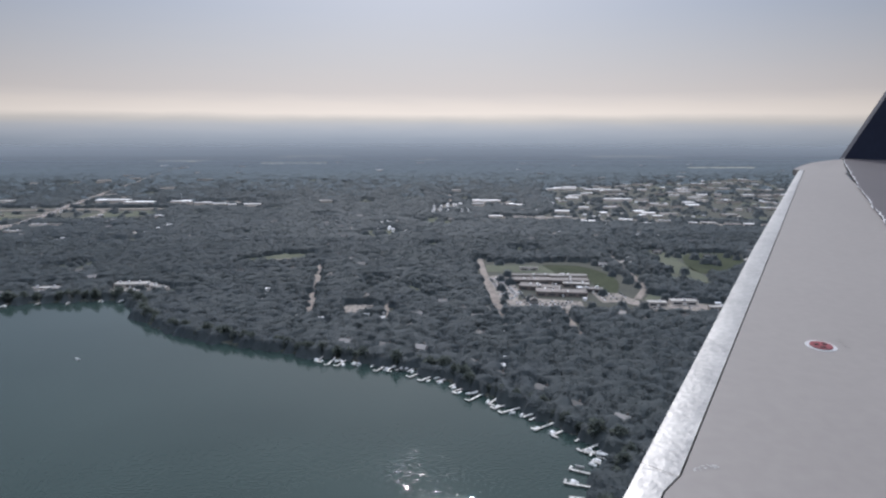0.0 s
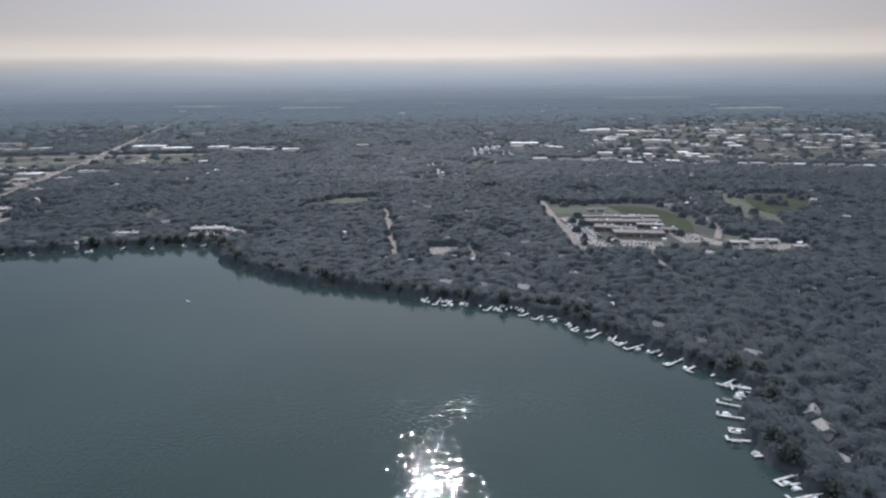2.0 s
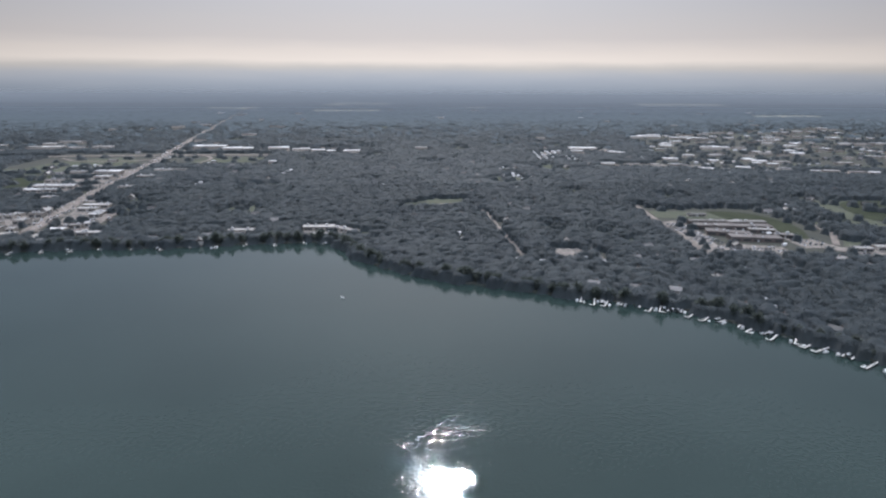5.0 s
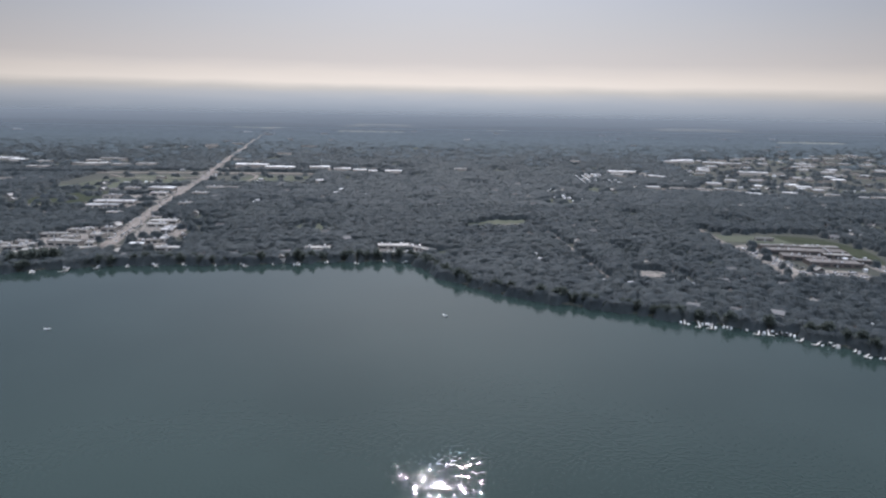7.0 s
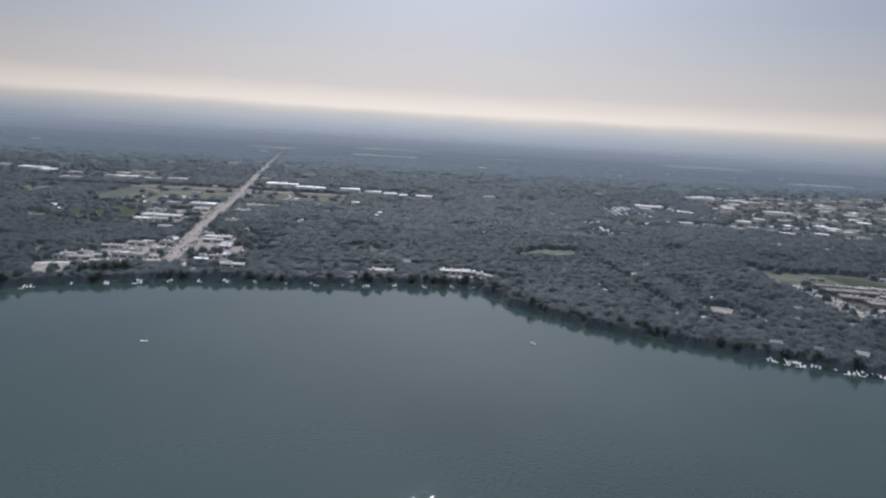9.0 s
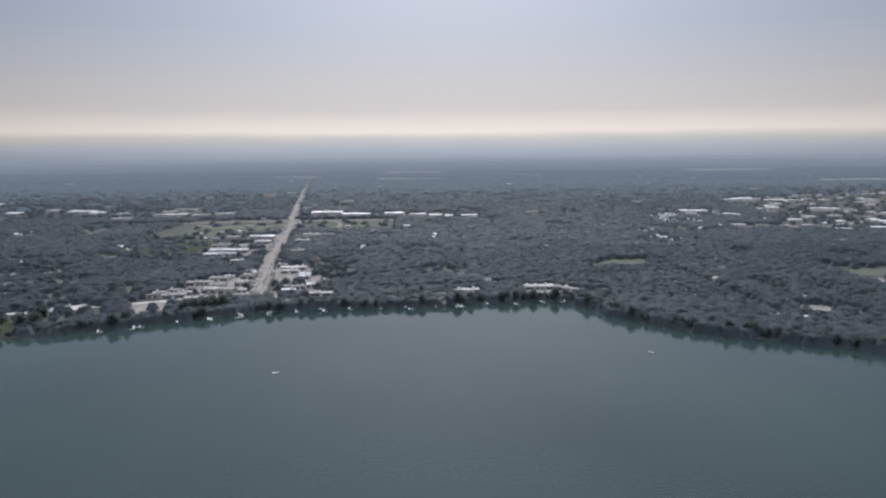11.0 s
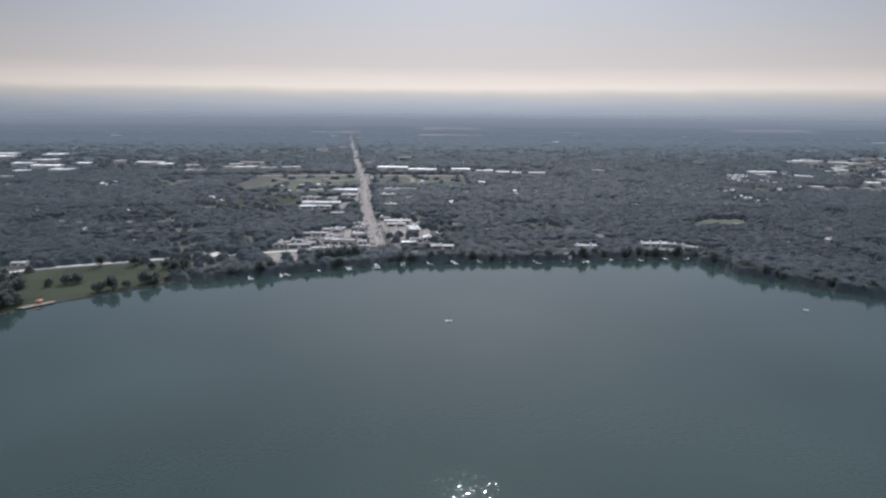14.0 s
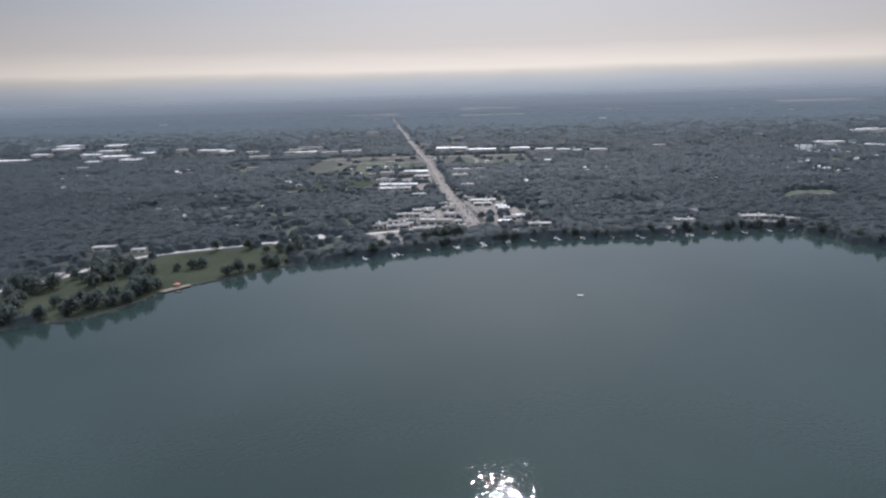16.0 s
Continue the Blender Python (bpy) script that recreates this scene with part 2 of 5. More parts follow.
def thing(name, label, category, group="", kind="", m=None):
    ob = tagged(new(name), label, category, group, kind)
    if m is not None:
        ob.matrix_basis = m
    return ob


def box(bm, x0, x1, y0, y1, z0, z1, taper=0.0):
    v = [bm.verts.new(p) for p in ((x0, y0, z0), (x1, y0, z0), (x1, y1, z0), (x0, y1, z0),
                                   (x0 + taper, y0 + taper, z1), (x1 - taper, y0 + taper, z1), (x1 - taper, y1 - taper, z1), (x0 + taper, y1 - taper, z1))]
    for f in ((3, 2, 1, 0), (4, 5, 6, 7), (0, 1, 5, 4), (1, 2, 6, 5), (2, 3, 7, 6), (3, 0, 4, 7)):
        bm.faces.new([v[i] for i in f])
    return bm


def boxed(*args, **more):
    return box(bmesh.new(), *args, **more)


def prism(bm, ring, z0, z1):
    """A slab over a flat outline."""
    low, top = [bm.verts.new((x, y, z0)) for x, y in ring], [bm.verts.new((x, y, z1)) for x, y in ring]
    bm.faces.new(top)
    for i in range(len(ring)):
        j = (i + 1) % len(ring)
        bm.faces.new((low[i], low[j], top[j], top[i]))
    return bm


def tube(bm, a, b, ra, rb, sides=6):
    a, b = Vector(a), Vector(b)
    q = (b - a).to_track_quat("Z", "Y")
    ring = [[bm.verts.new(p + q @ Vector((r * math.cos(6.2832 * i / sides), r * math.sin(6.2832 * i / sides), 0))) for i in range(sides)] for p, r in ((a, ra), (b, rb))]
    for i in range(sides):
        j = (i + 1) % sides
        bm.faces.new((ring[0][i], ring[0][j], ring[1][j], ring[1][i]))
    bm.faces.new(ring[1])
    bm.faces.new(ring[0][::-1])
    return bm


def mesh_np(name, verts, tris, material, smooth=None):
    me = bpy.data.meshes.new(name)
    me.vertices.add(len(verts))
    me.vertices.foreach_set("co", np.asarray(verts, np.float32).ravel())
    me.loops.add(tris.size)
    me.loops.foreach_set("vertex_index", tris.astype(np.int32).ravel())
    me.polygons.add(len(tris))
    me.polygons.foreach_set("loop_start", np.arange(0, tris.size, 3, dtype=np.int32))
    if smooth is not None:
        me.polygons.foreach_set("use_smooth", smooth)
    me.update(calc_edges=True)
    me.materials.append(material)
    return new(name, me)


def curve_points(points, step=6.0):
    """A smooth line through points."""
    p = [Vector(q) for q in points]
    p = [p[0] * 2 - p[1], *p, p[-1] * 2 - p[-2]]
    line = []
    for a, b, c, d in zip(p, p[1:], p[2:], p[3:]):
        k = max(1, int((c - b).length / step))
        for i in range(k):
            t = i / k
            line.append(0.5 * (2 * b + (c - a) * t + (2 * a - 5 * b + 4 * c - d) * t * t + (3 * b - a - 3 * c + d) * t ** 3))
    return line + [p[-2]]


# ---- lake and land ----
LAND = 0.9
SHORE = [(-1500, -1400), (-1350, -300), (-1120, 220), (-960, 385), (-905, 424), (-862, 444), (-841, 480), (-835, 505), (-800, 530),
         (-752, 571), (-705, 589), (-629, 621), (-569, 644), (-497, 657), (-410, 657), (-340, 668), (-284, 672), (-254, 669),
         (-238, 648), (-222, 612), (-192, 573), (-145, 536), (-74, 499), (-28, 477), (28, 449), (60, 410), (83, 386), (106, 346),
         (124, 318), (112, 297), (100, 272), (98, 238), (116, 180), (180, 40), (420, -300), (900, -1400)]
shore = [Vector((p.x + 1.6 * noise.noise((p.x * 0.05, p.y * 0.05, 3)), p.y + 2.2 * noise.noise((p.x * 0.06, p.y * 0.06, 9)))) for p in curve_points(SHORE, 5.0)]
OUTER = [(9000, -1400), (9000, 9000), (-9000, 9000), (-9000, -1400)]
land_ring = [(p.x, p.y) for p in shore] + OUTER
bm = bmesh.new()
top = [bm.verts.new((x, y, LAND)) for x, y in land_ring]
for tri in tessellate_polygon([[Vector((x, y, 0)) for x, y in land_ring]]):
    bm.faces.new([top[i] for i in tri])
bmesh.ops.recalc_face_normals(bm, faces=bm.faces)
if sum(f.normal.z * f.calc_area() for f in bm.faces) < 0:
    bmesh.ops.reverse_faces(bm, faces=bm.faces)
low = [bm.verts.new((p.x, p.y - 1.2, -0.4)) for p in shore]
for i in range(len(shore) - 1):
    bm.faces.new((top[i], low[i], low[i + 1], top[i + 1]))
ground = tagged(finish("ground", bm, M["earth"]), "flat wooded lakeside land with dark forest floor", "ground", kind="structure")

bm = bmesh.new()
bm.faces.new([bm.verts.new(p) for p in ((-9000, -9000, 0), (9000, -9000, 0), (9000, 9000, 0), (-9000, 9000, 0))])
water = tagged(finish("water", bm, M["water"]), "calm dark green lake water with small ripples", "water", kind="structure")

# added upright sheet that imitates haze over the far woods, thickening towards the horizon
hm = bpy.data.materials.new("haze_sheet")
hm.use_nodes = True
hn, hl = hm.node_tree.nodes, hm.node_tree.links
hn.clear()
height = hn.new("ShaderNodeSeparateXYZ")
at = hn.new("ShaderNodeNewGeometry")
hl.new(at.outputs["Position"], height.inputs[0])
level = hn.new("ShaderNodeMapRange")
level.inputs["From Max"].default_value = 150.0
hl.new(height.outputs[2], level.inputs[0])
# haze painted by height: opacity first, then a bluish colour
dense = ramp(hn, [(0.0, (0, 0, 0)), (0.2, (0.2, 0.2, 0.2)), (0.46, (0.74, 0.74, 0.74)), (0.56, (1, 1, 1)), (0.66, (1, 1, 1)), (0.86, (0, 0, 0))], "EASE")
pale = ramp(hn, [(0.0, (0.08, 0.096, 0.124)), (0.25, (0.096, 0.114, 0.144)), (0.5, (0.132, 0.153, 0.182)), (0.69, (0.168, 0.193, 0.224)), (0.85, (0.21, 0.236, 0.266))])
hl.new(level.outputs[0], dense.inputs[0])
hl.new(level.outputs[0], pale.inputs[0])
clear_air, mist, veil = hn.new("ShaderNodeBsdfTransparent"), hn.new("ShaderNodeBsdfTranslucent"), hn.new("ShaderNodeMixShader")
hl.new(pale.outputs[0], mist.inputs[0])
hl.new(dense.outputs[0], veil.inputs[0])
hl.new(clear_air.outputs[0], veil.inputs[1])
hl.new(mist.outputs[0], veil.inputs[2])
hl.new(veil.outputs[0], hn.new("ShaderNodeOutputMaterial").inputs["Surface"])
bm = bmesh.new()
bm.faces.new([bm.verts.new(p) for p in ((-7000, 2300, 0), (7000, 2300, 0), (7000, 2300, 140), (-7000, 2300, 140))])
backdrop = tagged(finish("backdrop", bm, hm), "added translucent sheet imitating pale blue haze over the far woods and horizon", "haze", kind="structure")
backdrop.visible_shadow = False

# stones along the water's edge
bm = bmesh.new()
for p in shore:
    if -960 < p.x < 140 and p.y > 150:
        for k in range(3):
            r = random.uniform(0.3, 0.9)
            q = Vector((p.x + random.uniform(-3, 3), p.y + random.uniform(-1.6, 0.6), random.uniform(0.0, 0.5)))
            box(bm, q.x - r, q.x + r, q.y - r, q.y + r, q.z - r * 0.6, q.z + r * 0.6, r * 0.35)
tagged(finish("shore_stones", bm, M["stone"]), "grey boulders along the lake's edge", "stones", kind="stuff")

# where no woods may stand: a raster of the plan, 3 m a cell
CELL, X0, Y0, NX, NY = 3.0, -5400.0, 100.0, 3334, 1720
taken = np.zeros((NY, NX), bool)


def inside(ring, xs, ys):
    ring, hit = np.asarray(ring, float), np.zeros(xs.shape, bool)
    for (ax, ay), (bx, by) in zip(ring, np.roll(ring, -1, 0)):
        if ay != by:
            hit ^= ((ay > ys) != (by > ys)) & (xs < (bx - ax) * (ys - ay) / (by - ay) + ax)
    return hit


def clear(ring, margin=0.0, leave=0.0):
    """Keeps the woods off an outline, or leaves a share of the trees there."""
    r = np.asarray(ring, float)
    if margin:
        c = r.mean(0)
        away = r - c
        r = c + away * (1 + margin / np.maximum(np.hypot(*away.T), 1))[:, None]
    i0, i1 = [int(np.clip((v - X0) / CELL, 0, NX - 1)) for v in (r[:, 0].min(), r[:, 0].max())]
    j0, j1 = [int(np.clip((v - Y0) / CELL, 0, NY - 1)) for v in (r[:, 1].min(), r[:, 1].max())]
    xs, ys = np.meshgrid(X0 + CELL * (np.arange(i0, i1 + 1) + 0.5), Y0 + CELL * (np.arange(j0, j1 + 1) + 0.5))
    hit = inside(r, xs, ys)
    if leave:
        part_of = share_of_trees[j0:j1 + 1, i0:i1 + 1]
        part_of[hit] = np.minimum(part_of[hit], leave)
    else:
        taken[j0:j1 + 1, i0:i1 + 1] |= hit


def is_taken(x, y):
    i, j = int((x - X0) / CELL), int((y - Y0) / CELL)
    return 0 <= i < NX and 0 <= j < NY and taken[j, i]


low_rows = int((760 - Y0) / CELL)
taken[:low_rows] |= ~inside(land_ring, *np.meshgrid(X0 + CELL * (np.arange(NX) + 0.5), Y0 + CELL * (np.arange(low_rows) + 0.5)))
share_of_trees = np.ones((NY, NX), np.float32)      # less where trees stand far apart


def rounded(ring, step=8.0):
    """A closed smooth outline through points."""
    p, line = [Vector(q) for q in ring], []
    for i in range(len(p)):
        a, b, c, d = p[i - 1], p[i], p[(i + 1) % len(p)], p[(i + 2) % len(p)]
        k = max(1, int((c - b).length / step))
        for j in range(k):
            t = j / k
            line.append(0.5 * (2 * b + (c - a) * t + (2 * a - 5 * b + 4 * c - d) * t * t + (3 * b - a - 3 * c + d) * t ** 3))
    return [(q.x, q.y) for q in line]


def area(name, ring, material, label, category, rise=0.2, margin=2.0, smooth=False, leave=0.0):
    if smooth:
        ring = rounded(ring)
    if sum(a[0] * b[1] - b[0] * a[1] for a, b in zip(ring, [*ring[1:], ring[0]])) < 0:
        ring = ring[::-1]
    clear(ring, margin, leave)
    bm = bmesh.new()
    prism(bm, ring, LAND - 0.3, LAND + rise)
    bmesh.ops.triangulate(bm, faces=bm.faces)
    return tagged(finish(name, bm, material), label, category, kind="structure")


def road(name, points, width, label, material="asphalt", rise=0.32, margin=3.0, marks=False, verge=None):
    line = curve_points(points, 14.0)
    bm, paint = bmesh.new(), bmesh.new()
    sides = []
    for i, p in enumerate(line):
        d = (line[min(i + 1, len(line) - 1)] - line[max(i - 1, 0)]).normalized()
        sides.append((p, Vector((-d.y, d.x))))
    ring = []
    w = width / 2
    rows = []
    for p, nrm in sides:
        a, b = p + nrm * w, p - nrm * w
        rows.append([bm.verts.new((a.x, a.y, LAND - 0.2)), bm.verts.new((a.x, a.y, LAND + rise)), bm.verts.new((b.x, b.y, LAND + rise)), bm.verts.new((b.x, b.y, LAND - 0.2))])
    for r, s in zip(rows, rows[1:]):
        for k in range(3):
            bm.faces.new((r[k], r[k + 1], s[k + 1], s[k]))
    bmesh.ops.recalc_face_normals(bm, faces=bm.faces)
    ob = tagged(finish(name, bm, M[material]), label, "road", kind="structure")
    for (p, a), (q, c) in zip(sides, sides[1:]):
        w = width / 2 + margin * random.uniform(0.4, 1.1) + max(0.0, (p.y - 1500) * 0.003 * random.uniform(-0.2, 1.1))
        clear([tuple(p + a * w), tuple(q + c * w), tuple(q - c * w), tuple(p - a * w)])
    if marks:
        for off, dash in ((-width * 0.25, True), (0.0, False), (width * 0.25, True)):
            for i in range(0, len(sides) - 1):
                (p, a), (q, c) = sides[i], sides[i + 1]
                f = 0.35 if dash else 1.0
                e = p.lerp(q, f)
                box4 = [p + a * (off + 0.15), p + a * (off - 0.15), e + c * (off - 0.15), e + c * (off + 0.15)]
                paint.faces.new([paint.verts.new((v.x, v.y, LAND + rise + 0.06)) for v in box4])
        bmesh.ops.recalc_face_normals(paint, faces=paint.faces)
        tagged(finish("road_marking", paint, M["paint"]), "pale worn lane lines on the main road", "marking", kind="structure")
    return sides


# ---- roads, lots and lawns ----
main_line = road("main_road", [(-580, 700), (-582, 756), (-613, 969), (-634, 1180), (-657, 1400), (-688, 1600), (-765, 2220), (-900, 3300), (-1125, 5300)], 17,
                 "wide straight worn asphalt main road running inland", margin=7, marks=True)
road("highway_road", [(-1080, 1400), (-960, 1424), (-840, 1436), (-715, 1445), (-593, 1452), (-500, 1449), (-440, 1447)], 16, "pale asphalt highway crossing the main road", margin=12, rise=0.5)
road("ramp_road", [(-640, 1420), (-600, 1448), (-561, 1408), (-553, 1346), (-566, 1292), (-600, 1290)], 7, "looping pale asphalt ramp beside the highway", margin=5, rise=0.6)
road("ramp_road", [(-650, 1370), (-720, 1345), (-800, 1352), (-850, 1395)], 8, "curved pale asphalt ramp beside the highway", margin=5, rise=0.6)
road("side_road", [(-1040, 950), (-940, 978), (-840, 1000), (-740, 1010), (-640, 1008)], 8, "pale asphalt side road past open grass", margin=5)
road("lane", [(-73, 830), (-70, 735), (-67, 640), (-65, 588)], 7, "straight pale residential lane among trees", margin=3)
road("lane", [(7, 640), (8, 556), (7, 530)], 4, "narrow pale residential lane between trees", margin=1.5)
road("lane", [(134, 860), (122, 719), (116, 622), (106, 531)], 8, "pale road beside the school grounds", margin=1.5)
road("lane", [(318, 870), (297, 728), (290, 678), (262, 628)], 7, "pale road between trees", margin=3)
road("lane", [(176, 590), (170, 545), (166, 488)], 6, "pale residential lane below the school", margin=2)
road("lane", [(-196, 824), (-160, 850), (-120, 872), (-70, 878)], 4, "narrow pale track across a dry field", margin=1.5, rise=0.4)
road("town_road", [(225, 1300), (262, 1236), (350, 1213), (450, 1180), (560, 1128), (680, 1086), (860, 1040)], 12, "pale road along the edge of the commercial district", margin=9)
road("lane", [(-524, 830), (-526, 764)], 8, "short pale asphalt service lane", margin=1.5)
road("lane", [(190, 2000), (187, 1720), (170, 1520)], 10, "pale road reaching inland", margin=1.5)
road("park_road", [(-1010, 470), (-947, 540), (-925, 590), (-887, 622), (-833, 644), (-783, 664), (-700, 690), (-640, 712), (-582, 735)], 6.5, "pale concrete park road beside the lawn", material="concrete", margin=1.5)
road("shore_road", [(-570, 735), (-500, 742), (-400, 738), (-300, 758), (-200, 790), (-73, 800)], 6, "narrow asphalt shore road under trees", margin=0.0)

area("park_lawn", [(-990, 440), (-961, 492), (-938, 540), (-915, 588), (-884, 612), (-830, 636), (-777, 652), (-757, 590), (-760, 568), (-798, 535), (-830, 512), (-839, 500), (-843, 482), (-863, 447), (-903, 428)], M["lawn"],
     "mown green park lawn sloping to the lake", "lawn", margin=0)
area("open_field", [(130, 770), (212, 752), (206, 800), (136, 810)], M["dry"], "pale dry grass behind the school", "field", rise=0.24)
area("sports_field", [(206, 802), (246, 797), (266, 770), (272, 715), (255, 664), (236, 640), (238, 716), (212, 752)], M["lawn"], "green sports field behind the school", "lawn", smooth=True)
area("fairway", [(378, 885), (398, 884), (392, 800), (378, 700), (352, 684), (360, 776)], M["dry"], "long pale fairway between dark trees", "lawn", smooth=True, margin=7, leave=0.04)
area("fairway", [(419, 850), (488, 856), (476, 803), (410, 738), (384, 756)], M["lawn"], "broad green fairway between dark trees", "lawn", smooth=True, margin=7, leave=0.05)
area("open_field", [(-875, 985), (-813, 1109), (-754, 1150), (-738, 1048), (-811, 1000)], M["lawn"], "open green field beside the shopping strip", "lawn", smooth=True, leave=0.22)
area("open_field", [(-850, 1120), (-830, 1330), (-730, 1400), (-680, 1330), (-690, 1220), (-760, 1190)], M["dry"], "pale dry grass inside the highway junction", "field", smooth=True, rise=0.15, leave=0.22)
area("open_field", [(-580, 1300), (-560, 1390), (-480, 1410), (-430, 1380), (-500, 1310)], M["dry"], "pale dry grass inside the ramp loop", "field", smooth=True, rise=0.15, leave=0.22)
area("open_field", [(-185, 862), (-146, 893), (-130, 908), (-82, 902), (-102, 855), (-124, 841)], M["dry"], "pale dry field among the woods", "field", smooth=True)
area("parking_lot", [(-44, 602), (-34, 632), (-4, 630), (2, 608), (-28, 588)], M["lot"], "pale bare clearing beside the lane", "lot", margin=2, leave=0.3)
area("parking_lot", [(123, 742), (152, 754), (150, 680), (136, 618), (116, 606)], M["lot"], "pale parking lot west of the school", "lot", leave=0.08)
area("parking_lot", [(122, 628), (160, 640), (202, 622), (196, 590), (128, 604)], M["lot"], "pale parking lot before the school", "lot", rise=0.25, leave=0.06)
area("parking_lot", [(222, 618), (224, 668), (250, 652), (262, 618)], M["lot"], "pale parking lot east of the school", "lot", rise=0.22, leave=0.06)
area("parking_lot", [(243, 618), (300, 622), (332, 594), (320, 572), (262, 584)], M["lot"], "pale asphalt lot beside low shops", "lot", leave=0.24)
area("parking_lot", [(-690, 752), (-655, 816), (-606, 830), (-592, 722), (-640, 704), (-674, 710)], M["lot"], "pale tan parking lots behind the lakeside shops", "lot", rise=0.25, leave=0.24)
area("parking_lot", [(-560, 722), (-588, 880), (-545, 884), (-520, 806), (-518, 728)], M["lot"], "pale parking lot beside the main road", "lot", rise=0.25, leave=0.24)
area("parking_lot", [(-740, 965), (-722, 1110), (-640, 1130), (-632, 960), (-690, 950)], M["lot"], "large pale parking lot of the shopping strip", "lot", rise=0.25, leave=0.24)
area("parking_lot", [(-730, 1140), (-690, 1230), (-645, 1230), (-640, 1140)], M["lot"], "pale parking lot behind the shops", "lot", rise=0.25, leave=0.24)
area("parking_lot", [(-292, 694), (-284, 722), (-222, 716), (-236, 682), (-262, 680)], M["lot"], "pale parking lot behind a lakeside building", "lot", leave=0.24)
area("parking_lot", [(-790, 655), (-768, 700), (-738, 692), (-745, 664)], M["concrete"], "pale parking lot at the end of the park", "lot", leave=0.24)
area("parking_lot", [(-702, 694), (-683, 700), (-660, 636), (-674, 630)], M["lot"], "grey asphalt lot running down to a boat ramp", "lot")
area("parking_lot", [(-677, 698), (-665, 706), (-644, 640), (-653, 628)], M["lot"], "narrow grey asphalt lot beside the boat ramp", "lot")
area("parking_lot", [(-655, 1500), (-655, 1620), (-300, 1600), (-300, 1515)], M["lot"], "long pale yard of the warehouses", "lot", rise=0.15, leave=0.24)
area("parking_lot", [(-425, 1470), (-425, 1506), (-250, 1478), (-250, 1450)], M["lot"], "pale yard before the workshops", "lot", rise=0.19, leave=0.2)
area("parking_lot", [(112, 1500), (205, 1490), (165, 1350), (108, 1290)], M["lot"], "pale parking lot with rows of vehicles", "lot", leave=0.24)
area("parking_lot", [(215, 1440), (330, 1440), (330, 1580), (215, 1580)], M["lot"], "pale yard beside a warehouse", "lot", leave=0.24)
# aprons and forecourts that fray the main road's edges
ar = np.random.default_rng(29)
forecourts = 0
for p, nrm in main_line[6:66]:
    for side in (-1, 1):
        if ar.random() < 0.42:
            a, along = p + nrm * side * 6.0, Vector((nrm.y, -nrm.x))
            deep, half = ar.uniform(4, 13), ar.uniform(3, 9)
            ring = [a - along * half, a + along * half * ar.uniform(0.6, 1), a + along * half + nrm * side * deep, a - along * half * ar.uniform(0.7, 1) + nrm * side * deep * ar.uniform(0.6, 1)]
            area("forecourt", [(q.x, q.y) for q in ring], M["lot"], "small pale asphalt forecourt beside the main road", "forecourt", rise=0.206 + 0.004 * (forecourts % 10), margin=1.0)
            forecourts += 1
area("far_field", [(-560, 4050), (-200, 3950), (-180, 4280), (-540, 4430)], M["stubble"], "pale open field far out in the woods", "field")
area("far_field", [(-2400, 4600), (-2150, 4600), (-2150, 4980), (-2400, 4980)], M["stubble"], "pale open field far out in the woods", "field")
area("far_field", [(1300, 3900), (1900, 3900), (1900, 4300), (1300, 4300)], M["stubble"], "pale open field far out in the woods", "field")
area("far_field", [(-1250, 4300), (-1000, 4300), (-1000, 4640), (-1250, 4640)], M["stubble"], "pale open field far out in the woods", "field")
fr = np.random.default_rng(91)
for k in range(12):
    x, y, w, d = fr.uniform(-2600, 2600), fr.uniform(2700, 5000), fr.uniform(60, 190), fr.uniform(50, 120)
    area("far_field", [(x - w, y - d), (x + w * 0.9, y - d * 1.1), (x + w * 1.1, y + d), (x - w * 0.8, y + d * 0.9)], M["stubble"], "pale open field far out in the woods", "field", rise=0.26 + 0.006 * k)
area("beach", [(-845, 522), (-826, 524), (-818, 514), (-833, 498), (-846, 500)], M["sand"], "small tan sandy beach below the park", "beach", rise=0.08, margin=1)


# open yards and glades among the trees
yr = np.random.default_rng(77)
yards = 0
while yards < 110:
    y = yr.uniform(560, 2300)
    x = yr.uniform(-300 - 0.85 * y, 150 + 0.62 * y)
    w, d = yr.uniform(10, 34) * (0.7 + y / 1800), yr.uniform(16, 38) * (0.6 + y / 1400)
    spot = [(x + w * math.cos(a) * yr.uniform(0.7, 1.15), y + d * math.sin(a) * yr.uniform(0.7, 1.15)) for a in np.arange(0, 6.28, 0.8)]
    if not any(is_taken(*q) for q in [(x, y), *spot]):
        area("glade", spot, M["dry"], "small open grassy glade among dark trees", "glade", rise=0.03 + 0.004 * (yards % 19), smooth=True, leave=yr.uniform(0.15, 0.5))
        yards += 1


# districts where trees stand thinly, and open ground round the highway junction
for ring in ([(-1780, 1540), (-1330, 1480), (-840, 1560), (-840, 1690), (-1300, 1850), (-1760, 2050)],
             [(-900, 980), (-880, 1490), (-280, 1500), (-280, 1600), (-700, 1640), (-660, 1300), (-740, 930)], [(-700, 692), (-690, 756), (-630, 828), (-600, 910), (-510, 910), (-500, 716), (-590, 696)],
             [(105, 600), (120, 830), (290, 820), (280, 610), (345, 600), (330, 560)], [(-1000, 400), (-1000, 600), (-880, 640), (-740, 700), (-700, 660), (-740, 580), (-850, 430)]):
    clear(ring, leave=0.25)
clear([(105, 600), (120, 830), (290, 820), (280, 610), (345, 600), (330, 560)], leave=0.07)


clear([(295, 1215), (470, 1195), (1190, 1120), (1320, 2250), (480, 1880), (395, 1430)], leave=0.12)
